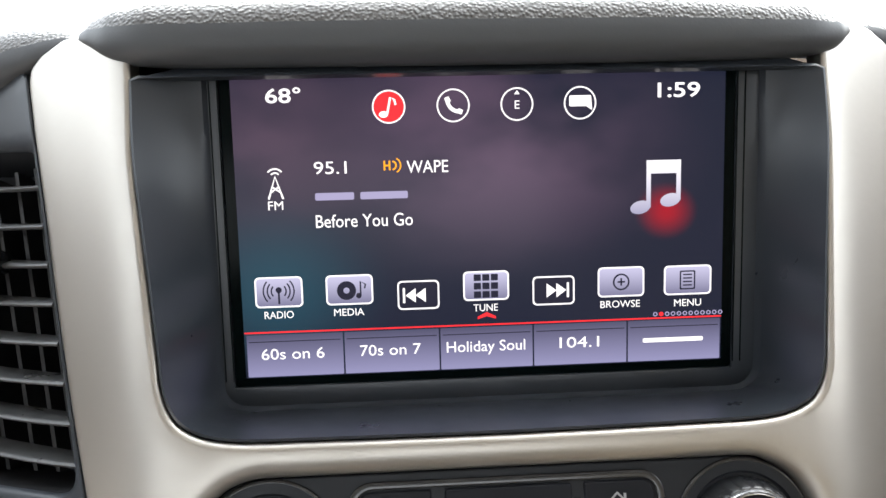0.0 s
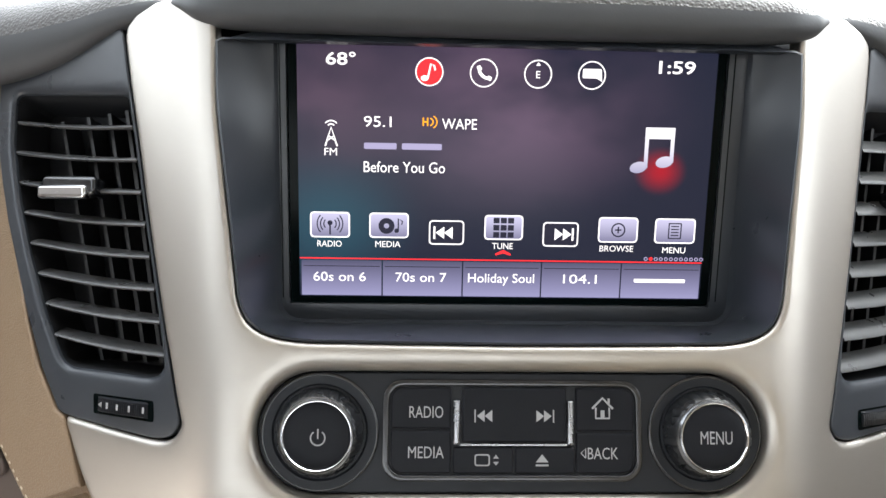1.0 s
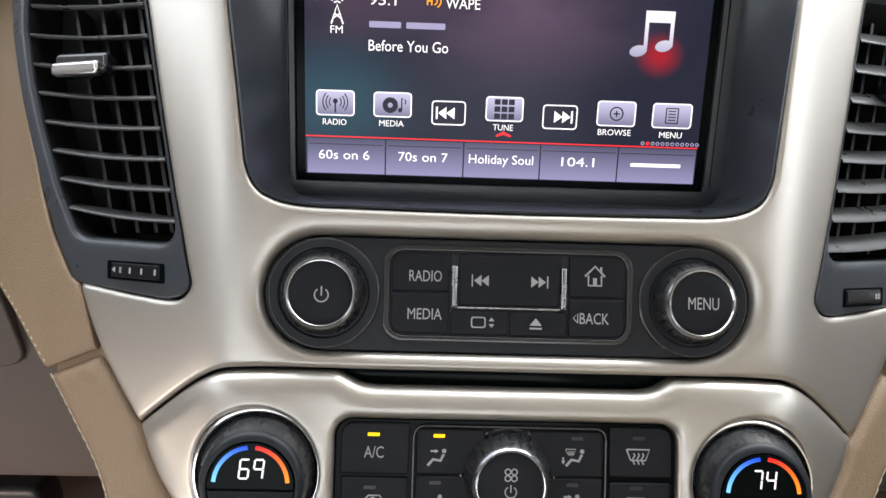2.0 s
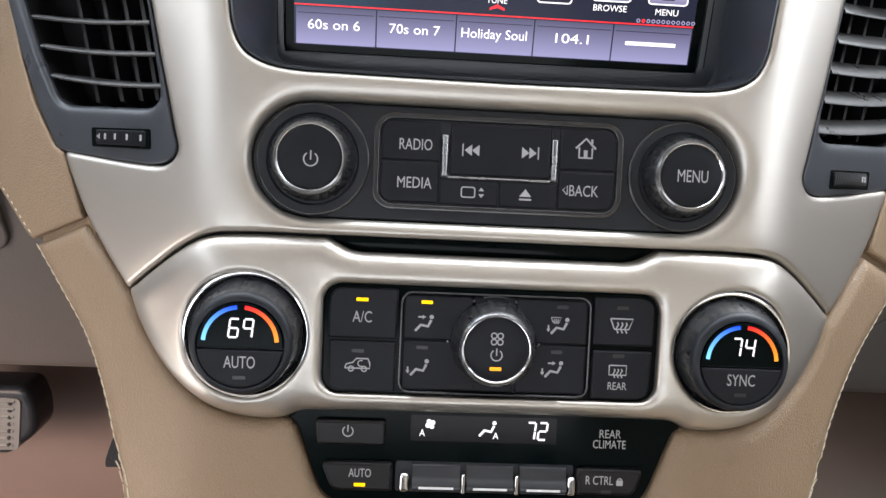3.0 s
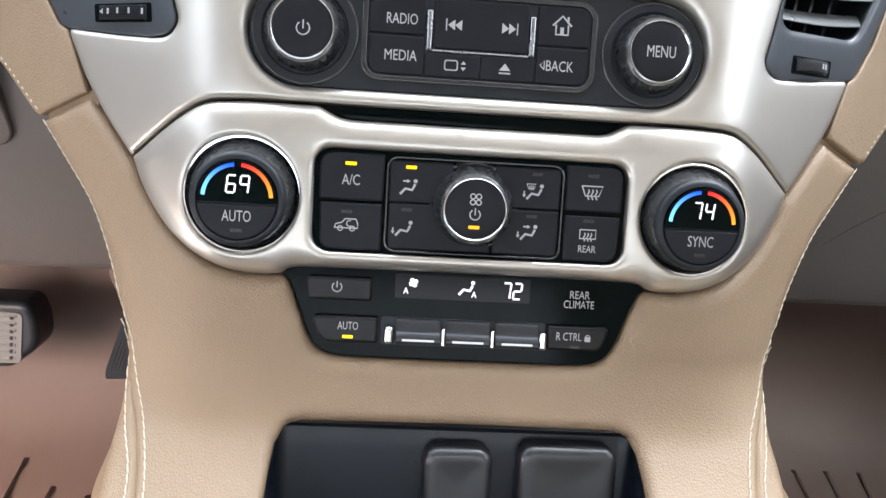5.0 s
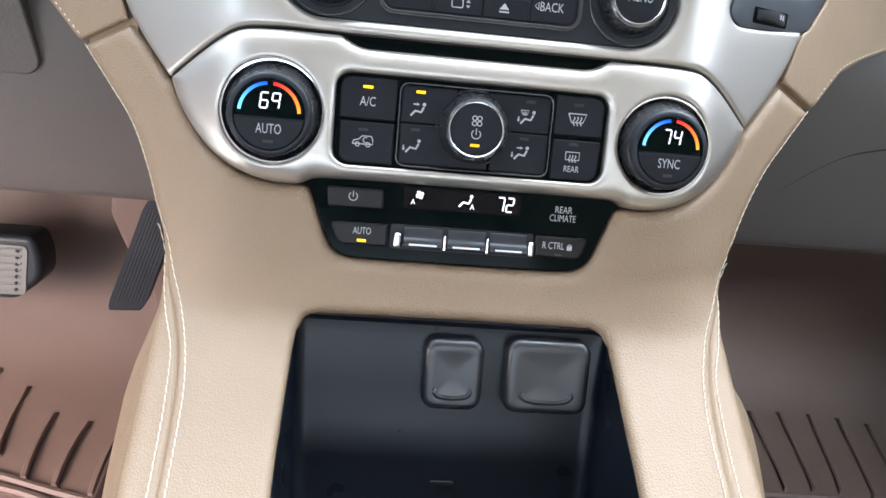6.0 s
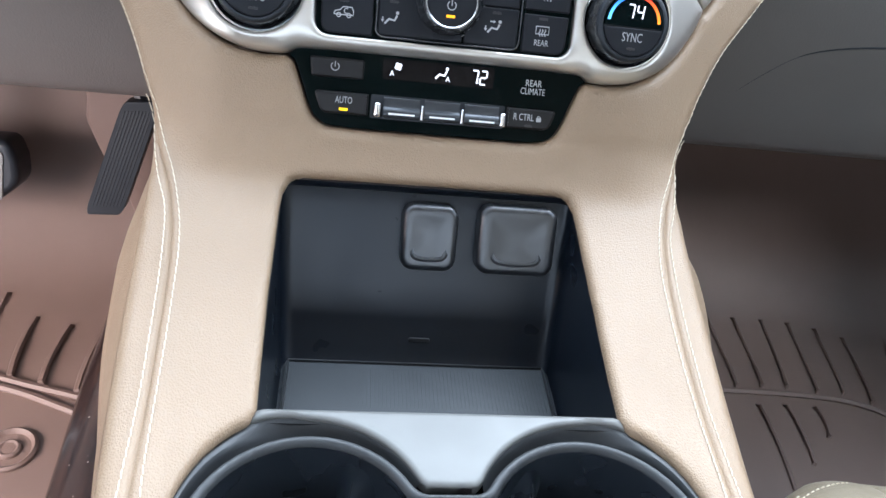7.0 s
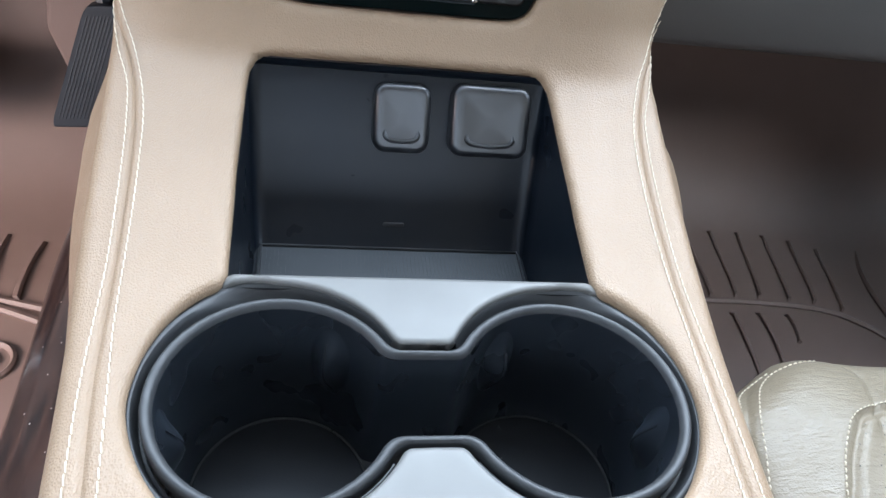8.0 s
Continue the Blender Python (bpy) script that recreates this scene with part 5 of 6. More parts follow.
    for sgn in (1, -1):
        for line in (inner, outer):
            bm = bmesh.new()
            p = even(spline(line, 10), 0.5, False)
            for k in range(0, len(p) - 9, 9):
                q = np.array([p[k], p[k + 4], p[min(k + 8, len(p) - 1)]])
                d = np.clip(distance(q[:, 0], q[:, 1], rim[:-2]) / 7.0, 0, 1)
                fall = 7.0 * (1 - np.sqrt(1 - (1 - d) ** 2))
                ends = [on_console(sgn * (a[0] + o), a[1], dip(*a) - f + w) for a, f, w, o in zip(q, fall, (0.05, 0.42, 0.05), (0.15, 0, -0.15))]
                tube(bm, ends, [0.00025, 0.00033, 0.00025], 5)
            part("stitching", bm, "thread", t, "row of ivory stitches")
    # unseen block under the skirts, keeps door light out of the passenger footwell
    bm = bmesh.new()
    box(bm, (-0.13, -0.17, 0.13), (0.13, 0.69, 0.36))
    part("plinth", bm, "lower", t)
    return t


leather_console()


# ---- storage bin ----
def storage_bin():
    t = thing("storage_bin", (0, 0.05, 0.45), "open black storage bin with ribbed mat and two outlet covers", "storage bin")
    bm = bmesh.new()

    def ring_at(f, grow, back):
        z = 0.452 + 0.088 * f
        yb = 0.0858 + (z - 0.452) * 0.5 + back + 0.0045 * soft_step((f - 0.25) / 0.5)
        bend = [(70.0 + grow + 7.0 * math.cos(radians(a)), yb - 0.007 + 0.007 * math.sin(radians(a))) for a in range(0, 91, 15)]
        pts = [(-77.0 - grow, -0.004), (-40, -0.004), (40, -0.004), (77.0 + grow, -0.004), (77.0 + grow, 0.03), (77.0 + grow, 0.065), (77.0 + grow, yb - 0.02), *bend, (60 + grow, yb), (-60 - grow, yb), *((-u, y) for u, y in reversed(bend)), (-77.0 - grow, yb - 0.02), (-77.0 - grow, 0.065), (-77.0 - grow, 0.03)]
        lid = lambda y: on_console(77, s_at(min(y, 0.1278)), -4.5).z
        return [Vector((u / 1000, y, 0.452 + (lid(y) - 0.452) * f)) for u, y in pts]

    rows = [ring_at(1.0, 2.4, -0.005), ring_at(0.97, 2.4, -0.003), ring_at(0.93, 2.2, 0.002), ring_at(0.85, 2.0, 0.001), ring_at(0.65, 1.2, 0.001), ring_at(0.32, -0.6, 0.001), ring_at(0.07, -2.2, 0.0), ring_at(0.006, -3.0, -0.002), ring_at(0.0, -8.0, -0.006)]
    loft(bm, rows, True, False, True)
    part("bin_shell", bm, "bin", t)
    mat_pad = part("bin_mat", slab(round_rect(-72.2, 8, 72.2, 83.4, 3, 4), lambda u, v, w: Vector((u / 1000, v / 1000, 0.4524 + w / 1000)), 0, 1.6, 0.6), "bin_mat", t, "black ribbed rubber mat")
    bm = bmesh.new()
    for k in range(66):
        u = -68 + k * 136 / 65
        tube(bm, [Vector((u / 1000, 0.012, 0.4541)), Vector((u / 1000, 0.080, 0.4540))], 0.0003, 4, False)
    part("ribs", bm, "bin_mat", mat_pad)
    tube_line = [Vector((x, y, 0.4546)) for x, y in ((-0.0705, 0.01), (-0.0705, 0.0818), (0.0705, 0.0818), (0.0705, 0.01))]
    part("mat_edge", tube(bmesh.new(), tube_line, 0.0008, 6), "cover", mat_pad)

    for u0, u1, v0, v1 in ((-14.6, 15.6, -127.8, -91.6), (26.8, 70.2, -127.8, -89.6)):
        cover = part("outlet_cover", slab(round_rect(u0, v0, u1, v1, 7.0, 7), on_face, -8, 6.0, 3.6, 6, 0.8), "cover", t, "soft grey rubber outlet cover")
        c, wd = (u0 + u1) / 2, (u1 - u0)
        bm = bmesh.new()
        lip = [(c - wd * 0.29, v0 + 13), (c - wd * 0.29, v0 + 9.4), (c - wd * 0.22, v0 + 7.2), (c + wd * 0.22, v0 + 7.2), (c + wd * 0.29, v0 + 9.4), (c + wd * 0.29, v0 + 13)]
        tube(bm, [on_face(a, b, 5.4) for a, b in spline(lip, 5)], [0.0002, 0.0004, 0.0007, 0.0010] + [0.0014] * 18 + [0.0010, 0.0007, 0.0004, 0.0002], 8)
        part("finger_lip", bm, "cover", cover)
    part("drain_slot", slab(round_rect(-6.0, -1.1, 6.0, 1.1, 1.0, 3), lambda u, v, w: Vector((u / 1000, 0.0925 + v * 0.00045 - w * 0.0009, 0.4630 + v * 0.0009 + w * 0.00045)), -1, 0.7, 0.3), "cover", t)
    return t


storage_bin()

# ---- cup holder ----
CUP_U, CUP_Y, DECK_Z = 53.5, -56.6, 0.5135


def cup_outline(r, neck, n=40):
    """Two round wells joined by a short neck."""
    a = math.asin((neck + 3.6) / r)
    corner = CUP_U - r * math.cos(math.asin(neck / r)) - 0.8
    arc_pts = [(CUP_U + r * math.cos(math.pi + a + (2 * math.pi - 2 * a) * k / n), CUP_Y + r * math.sin(math.pi + a + (2 * math.pi - 2 * a) * k / n)) for k in range(n + 1)]
    p0, p1, p2 = Vector(arc_pts[-1]), Vector((corner, CUP_Y + neck)), Vector((corner - 4.5, CUP_Y + neck))
    turn = [tuple(p0 * (1 - f) ** 2 + p1 * 2 * f * (1 - f) + p2 * f * f) for f in (0.17, 0.34, 0.5, 0.67, 0.84, 1.0)]
    right = [(u, 2 * CUP_Y - v) for u, v in reversed(turn)] + arc_pts + turn
    left = [(-u, 2 * CUP_Y - v) for u, v in right]
    return right + left


def on_deck(u, v, w=0.0):
    return Vector((u / 1000, v / 1000, DECK_Z + w / 1000))


def cup_holder():
    t = thing("cup_holder", (0, -0.058, 0.44), "black double cup holder with grey metallic deck plates", "cup holder")
    # tray under the deck, rising to the leather
    outer = [(0, 8), (70, 8), (79, 2), (87, -9), (96, -20), (102.5, -34), (106.5, -51), (107, -64), (104, -80.5), (97, -95), (88, -107), (60, -121), (0, -127)]
    part("tray", sheet([(even(both(outer), 2.0), 1.5, 1.0), (cup_outline(44.5, 19.5), 1.0, 0.8)], lambda u, v, w: on_deck(u, v, w - 12.5), 5.0, skirt=3, fine=2.2), "black", t)
    # a coved trough round each well, from the plates to the leather
    edge_a = (-146, -110, -82, -56, -40, -22, -6, 9, 27, 42, 56, 63.5, 68, 76, 87, 102, 118, 134, 148)
    edge_r = (48.2, 48.6, 49.8, 52.6, 51.4, 50.2, 50.6, 51.2, 53.4, 56.0, 57.6, 58.0, 57.6, 56.2, 54.4, 52.9, 51.5, 50.0, 48.8)
    for s in (1, -1):
        rows = []
        for f in np.linspace(0, 1, 15):
            row = []
            for a in np.linspace(-146, 148, 99):
                r = 45.2 + (float(np.interp(a, edge_a, edge_r)) - 45.2) * f
                far = soft_step((a - 46) / 30)
                plain = -9.5 + 8.2 * soft_step(f * 1.05 - 0.12)
                ridge = -9.5 + 7.6 * soft_step((f - 0.18) / 0.4) - 3.0 * soft_step((f - 0.74) / 0.26)
                high = ridge + (plain - ridge) * far
                row.append(on_deck(s * (CUP_U + r * math.cos(radians(a))), CUP_Y + r * math.sin(radians(a)), high))
            rows.append(row)
        part("cup_surround", loft(bmesh.new(), rows, False), "rim", t, "dark satin trough round the cup well")
    liner = bmesh.new()
    rows = []
    for r, k, w in ((41.15, 16.75, -1.4), (41.0, 16.6, -5), (40.8, 16.5, -20), (39.8, 16.0, -45), (38.6, 15.0, -66), (36.5, 14.0, -70)):
        rows.append([on_deck(u, v, w) for u, v in cup_outline(r, k)])
    loft(liner, rows, True, False, True)
    part("cup_liner", liner, "well", t)
    rows = [[on_deck(u, v, w) for u, v in cup_outline(r, k)] for r, k, w in ((45.4, 20.0, -4.5), (45.3, 19.9, -0.9), (45.0, 19.6, 0.3), (44.4, 19.2, 0.9), (43.6, 18.5, 1.1), (42.5, 17.7, 0.8), (41.7, 17.1, 0.1), (41.1, 16.7, -1.6))]
    part("cup_rim", loft(bmesh.new(), rows, True), "rim", t, "dark grey satin rim of the cup wells")
    for s in (1, -1):
        part("well_mat", slab(circle(s * CUP_U, CUP_Y, 35.5, 48), lambda u, v, w: on_deck(u, v, w - 70), 0, 1.4, 0.6), "rubber", t, "round textured rubber well mat")
        part("well_bead", turned(s * CUP_U, CUP_Y, [(36.6, -0.5), (36.4, 1.2), (35.9, 1.5), (35.6, 0.6)], lambda u, v, w: on_deck(u, v, w - 69.6), 48, cap=False), "louvre", t)
        for a in (62 if s < 0 else 118, 184 if s < 0 else -4):
            c = Vector((s * CUP_U + 41.0 * math.cos(radians(a)), CUP_Y + 41.0 * math.sin(radians(a)), 0))
            tang = Vector((-math.sin(radians(a)), math.cos(radians(a)), 0))
            inw = Vector((-math.cos(radians(a)), -math.sin(radians(a)), 0))

            def skin(q, f, lift=0.0):
                bump = 8.8 * math.exp(-((q / 0.6) ** 2)) * math.exp(-(((f - 0.5) / 0.32) ** 2)) - 1.4
                p = c + tang * (11 * q) + inw * (bump + f + 1.475 * q * q + lift)
                return on_deck(p.x, p.y, -5 - 46 * f)

            fl = part("grip_flap", loft(bmesh.new(), [[skin((j / 9 - 1) * 1.25, i / 18) for j in range(19)] for i in range(19)], False), "well", t, "soft black rubber grip flap")
            part("flap_slit", tube(bmesh.new(), [skin((0.16 - 0.55 * (f - 0.2)) * (-s), f, -0.1) for f in np.linspace(0.22, 0.82, 12)], 0.00045, 5), "rubber", fl)
    # deck plates before and behind the neck
    front = [(0, 1.6), (72, 1.5), (77.6, 1.2), (79.0, 0.0), (79.4, -2.4), (78.6, -4.4), (76.2, -4.0), (72.6, -2.9), (68, -2.1), (62, -1.9)]
    edge = [(CUP_U + (53.9 - 5.3 * f) * math.cos(radians(87 + 61 * f)), CUP_Y + (53.9 - 5.3 * f) * math.sin(radians(87 + 61 * f))) for f in np.linspace(0, 1, 18)]
    front += edge + [(11.4, -31.8), (9.6, -33.4), (0, -33.6)]
    part("deck_plate", sheet([(both(front), 2.4, 1.6)], lambda u, v, w: on_deck(u, v, w + 0.9 - 3.6 * min(max((abs(u) - 74.5) / 6, 0), 1)), 3.0, skirt=4, fine=1.6), "deck", t, "silver-grey metallic plate")
    back = [(0, -78.0), (9.2, -78.2), (11.2, -79.6)] + [(CUP_U + 48.2 * math.cos(radians(a)), CUP_Y + 48.2 * math.sin(radians(a))) for a in np.linspace(-146, -82, 18)] + [(54, -113.5), (0, -119)]
    part("deck_plate", sheet([(both(back), 2.4, 1.6)], lambda u, v, w: on_deck(u, v, w + 0.9), 3.4, skirt=9, fine=1.6), "deck", t, "silver-grey metallic plate")
    return t


cup_holder()


# ---- dashboard top ----
def padded_roll(name, stations, label, mat="pebble"):
    """A padded dash top. stations: (x, y of its front, z of its lower lip, height, droop of the top)."""
    t = thing(name, (stations[len(stations) // 2][0], stations[len(stations) // 2][1], stations[len(stations) // 2][2]), label, "dashboard pad")
    rows = []
    for x, y, z, h, droop in stations:
        prof = [(0.040, -0.002), (0.012, -0.0015), (0.004, 0.0), (0.0, h * 0.22), (0.001, h * 0.5), (0.006, h * 0.78), (0.016, h * 0.95), (0.034, h), (0.10, h - droop * 0.3), (0.25, h - droop)]
        sec = spline([(0, a, b) for a, b in prof], 4)
        rows.append([Vector((x, y + q.y, z + q.z)) for q in sec])
    split = 17
    part("pad", loft(bmesh.new(), [r[split:] for r in rows], False), mat, t)
    part("lip", loft(bmesh.new(), [r[: split + 1] for r in rows], False), "vinyl", t, "smooth dark lower lip")
    return t


def span_stations(keys):
    """Stations of a padded roll, carried smoothly from key to key."""
    k = np.array(sorted(keys))
    return [(x, y, z, float(np.interp(x, k[:, 0], k[:, 3])), float(np.interp(x, k[:, 0], k[:, 4]))) for x, y, z in spline([a[:3] for a in keys], 6)]


padded_roll("dashboard_hood", span_stations([(-0.139, 0.2935, 0.8295, 0.006, 0.03), (-0.134, 0.288, 0.8275, 0.012, 0.03), (-0.124, 0.278, 0.8245, 0.019, 0.02), (-0.11, 0.2715, 0.8232, 0.0225, 0.015), (-0.06, 0.2675, 0.8228, 0.0235, 0.01), (0, 0.2665, 0.8226, 0.0238, 0.01), (0.06, 0.2675, 0.8226, 0.0232, 0.01), (0.11, 0.2715, 0.8228, 0.0205, 0.015), (0.124, 0.278, 0.824, 0.0165, 0.02), (0.132, 0.287, 0.827, 0.010, 0.03), (0.137, 0.293, 0.829, 0.005, 0.03)]), "dark grained vinyl dashboard hood over the touchscreen")
for s in (-1, 1):
    padded_roll("dashboard_brow", span_stations([(s * 0.139, 0.300, 0.828, 0.006, 0.02), (s * 0.15, 0.302, 0.8245, 0.012, 0.02), (s * 0.17, 0.306, 0.8155, 0.021, 0.02), (s * 0.20, 0.314, 0.8015, 0.031, 0.02), (s * 0.25, 0.33, 0.788, 0.038, 0.02), (s * 0.33, 0.35, 0.775, 0.045, 0.02), (s * 0.6, 0.38, 0.76, 0.05, 0.02)]), "dark grained vinyl dashboard brow above the air vent")


# ---- lower dashboard, beside the vents ----
def dash_wing(s):
    """Beige padded strip outside the vent, down to the console's seam."""
    t = thing("dashboard_wing", on_skin(s * 190, 45, -20), "beige leather dashboard panel beside the vent with stitched lower edge", "dashboard panel")
    place = lambda u, v, w=0.0: on_skin(s * u, v, w - 1.0 - 0.25 * max(u - 205, 0))
    inner = [(173.4, 53.0), (180.6, 72), (184.8, 81.4), (189.4, 83.6), (200.6, 101), (210.6, 123), (220.6, 149), (227, 166), (232, 183), (236, 199), (238, 214), (238, 250)]
    edge = [(330, 250), (330, 132), (290, 112), (255, 88), (228, 66), (202, 42.2)] if s < 0 else [(400, 250), (400, 118), (340, 105), (290, 91.5), (257, 79.5), (230, 67), (202, 42.2)]
    part("seam_tuck", slab([(169, 55), (198, 47.4), (198, 36.5), (168, 45)], place, -9, -5.0, 0.3), "leather", t, "tucked leather in the seam")
    part("wing_skin", sheet([(inner + edge, 2.0, 1.6)], place, 6.0, skirt=6, fine=3), "leather", t)
    bm = bmesh.new()
    p = even(spline([(q[0] - 1.5, q[1] + 1.6) for q in edge[1:]], 10), 0.5, False)
    for k in range(0, len(p) - 9, 9):
        tube(bm, [place(*p[k], -0.6), place(*p[k + 3], 0.2), place(*p[k + 6], -0.6)], [0.00028, 0.00042, 0.00028], 5)
    part("stitching", bm, "thread", t, "row of ivory stitches")
    return t


dash_wing(-1)
dash_wing(1)


def lower_panel(s):
    """Knee panel and its return below the dash."""
    name = "knee_panel" if s < 0 else "glove_box"
    t = thing(name, (s * 0.45, 0.36, 0.46), "taupe plastic knee panel under the steering side" if s < 0 else "taupe plastic glove box above the passenger footwell", "dashboard panel")
    rows = []
    for x in np.linspace(0.16, 0.80, 24):
        prof = [(0.42, 0.74), (0.36, 0.69), (0.325, 0.63), (0.326, 0.57), (0.333, 0.52), (0.340, 0.482), (0.350, 0.461), (0.42, 0.455), (0.62, 0.46)]
        rows.append([Vector((s * x, y, z)) for _, y, z in spline([(0, a, b) for a, b in prof], 4)])
    part("panel", loft(bmesh.new(), rows, False), "lower", t)
    if s < 0:
        place = lambda u, v, w=0.0: Vector((-u / 1000, 0.327 - (v - 560) * 0.0002 - w / 1000, v / 1000))
        part("hatch", slab(round_rect(267, 567, 420, 655, 14, 6), place, -8, 1.5, 1.5), "lower", t, "rounded hatch lid")
    else:
        bm = bmesh.new()
        tube(bm, [Vector((x, y, z)) for x, y, z in spline([(0.240, 0.3405, 0.488), (0.265, 0.3342, 0.518), (0.285, 0.3302, 0.541), (0.305, 0.3278, 0.558), (0.335, 0.3262, 0.568), (0.40, 0.3256, 0.575), (0.75, 0.3252, 0.580)], 6)], 0.0008, 6)
        part("lid_gap", bm, "black", t, "dark gap along the glove box lid")
    return t


lower_panel(-1)
lower_panel(1)


# ---- footwells ----
def floor_mat(s, z, ribs, ridges, label):
    t = thing("floor_mat", (s * 0.45, 0.2, z), label, "floor mat", "floor mats")
    rows = []
    for x in np.linspace(0.19, 0.795, 34):
        row = []
        for _, y, zz in spline([(0, -0.12, z), (0, 0.2, z), (0, 0.40, z), (0, 0.47, z + 0.012), (0, 0.54, z + 0.06), (0, 0.62, z + 0.15), (0, 0.68, z + 0.26)], 5):
            lip = 0.03 * max(0, (0.215 - x) / 0.025) ** 2 + 0.045 * max(0, (x - 0.715) / 0.08) ** 2
            row.append(Vector((s * x, y, zz + lip)))
        rows.append(row)
    part("mat_sheet", loft(bmesh.new(), rows, False), "mat", t)
    for a, b in ribs:
        bm = bmesh.new()
        pts = [Vector((*(Vector(a).lerp(Vector(b), f)), z + (0.001 if 0.02 < f < 0.98 else -0.004))) for f in (0, 0.04, 0.25, 0.5, 0.75, 0.96, 1)]
        pts = [p + Vector((s * 0.006 * math.sin(math.pi * k / 6), 0, 0.012 * max(0, (p.y - 0.42) / 0.05))) for k, p in enumerate(pts)]
        tube(bm, pts, 0.0038 if s < 0 else 0.0024, 6)
        part("rib", bm, "mat", t)
    for line in ridges:
        part("ridge", tube(bmesh.new(), [Vector((p[0], p[1], z + 0.0005)) for p in spline(line, 6)], 0.004, 6), "mat", t)
    return t


driver_mat = floor_mat(-1, 0.15, [((-0.404, 0.440), (-0.398, 0.350)), ((-0.364, 0.408), (-0.360, 0.320)), ((-0.326, 0.398), (-0.329, 0.313)), ((-0.289, 0.398), (-0.292, 0.303)), ((-0.250, 0.385), (-0.255, 0.29)), ((-0.442, 0.46), (-0.438, 0.37))],
                       [[(-0.47, 0.345), (-0.386, 0.325), (-0.340, 0.312), (-0.290, 0.299), (-0.24, 0.285)], [(-0.46, 0.325), (-0.359, 0.307), (-0.293, 0.282), (-0.24, 0.262)]], "tan rubber driver's floor mat with raised ribs and ridges")
ring_bm = turned(0, 0, [(24, -3), (24, 3), (21.5, 5), (19, 3), (18, 1), (11, 1), (10, 4), (8, 5), (6, 4)], lambda u, v, w: Vector((-0.332 + u / 1000, 0.236 + v / 1000, 0.15 + w / 1000)), 40)
part("anchor", ring_bm, "mat", driver_mat, "round raised mat anchor")
floor_mat(1, 0.14, [((0.472, 0.463), (0.470, 0.352)), ((0.512, 0.462), (0.502, 0.350)), ((0.549, 0.459), (0.540, 0.345)), ((0.586, 0.452), (0.574, 0.343)), ((0.434, 0.463), (0.436, 0.350)), ((0.622, 0.44), (0.606, 0.33)), ((0.452, 0.326), (0.440, 0.205)), ((0.487, 0.326), (0.480, 0.240)), ((0.524, 0.323), (0.519, 0.279))],
          [[(0.36, 0.346), (0.43, 0.344), (0.504, 0.341), (0.575, 0.332), (0.615, 0.314), (0.655, 0.27), (0.67, 0.15)], [(0.70, 0.47), (0.684, 0.43), (0.672, 0.39), (0.668, 0.33), (0.672, 0.29)]], "tan rubber passenger floor mat with raised ribs, in shade")


def pedal(name, corners, thick, ribs, label):
    t = thing(name, corners[2], label, "pedal")
    a, b, c, d = (Vector(p) for p in corners)
    out = (b - a).cross(d - a).normalized()
    if out.y > 0:
        out = -out

    def place(u, v, w=0.0):
        p = a.lerp(b, u / 100).lerp(d.lerp(c, u / 100), v / 100)
        return p + out * (w / 1000)

    part("pad", slab(round_rect(0, 0, 100, 100, 12, 5), place, -thick, 0, 1.5), "black", t)
    for k in range(ribs):
        bm = bmesh.new()
        u = 14 + 72 * k / (ribs - 1)
        tube(bm, [place(u, 8, 0.0), place(u, 92, 0.0)], 0.0007, 5)
        part("rib", bm, "black", t)
    bm = bmesh.new()
    mid = place(50, 10, -thick)
    tube(bm, [mid, mid + Vector((0.0, 0.05, 0.10)), mid + Vector((0, 0.07, 0.25))], 0.008, 8)
    part("arm", bm, "black", t)
    return t


pedal("accelerator_pedal", [(-0.258, 0.455, 0.397), (-0.222, 0.455, 0.400), (-0.268, 0.432, 0.278), (-0.305, 0.432, 0.276)], 14, 9, "black ribbed accelerator pedal hanging in the driver's footwell")


def brake_pedal():
    t = thing("brake_pedal", (-0.45, 0.46, 0.24), "wide brake pedal with brushed grooved plate in black rubber", "pedal")
    up = Vector((0, 0.25, 0.97))
    out = Vector((0, -0.97, 0.25))
    place = lambda u, v, w=0.0: Vector((-0.457 + u / 1000, 0.472, 0.290)) + up * (v / 1000) + out * (w / 1000)
    part("pad", slab(rounded([(-75, -33), (48, -35), (78, -11), (78, 16), (72, 37), (-75, 37)], [10, 18, 26, 22, 12, 10], 6), place, -34, 0, 7, 5), "black", t)
    plate = part("plate", slab(rounded([(-70, -28), (60, -28), (67, 26), (-70, 31)], 6, 4), place, -1, 1.2, 0.5), "deck", t, "brushed metal plate")
    for k in range(7):
        v = -24 + 8.0 * k
        part("ridge", tube(bmesh.new(), [place(-66, v, 1.0), place(58 + 0.12 * v, v * 0.96, 1.0)], 0.0016, 6), "deck", plate)
    for k in range(7):
        v = -22 + 7.2 * k
        part("stud", turned(54 + 0.12 * v, v, [(2.2, 0.8), (2.0, 2.2), (1.0, 2.8)], place, 10), "black", plate)
    part("arm", tube(bmesh.new(), [place(-10, 10, -30), place(-10, 60, -60), place(-10, 220, -90)], 0.010, 10), "black", t)
    return t


brake_pedal()


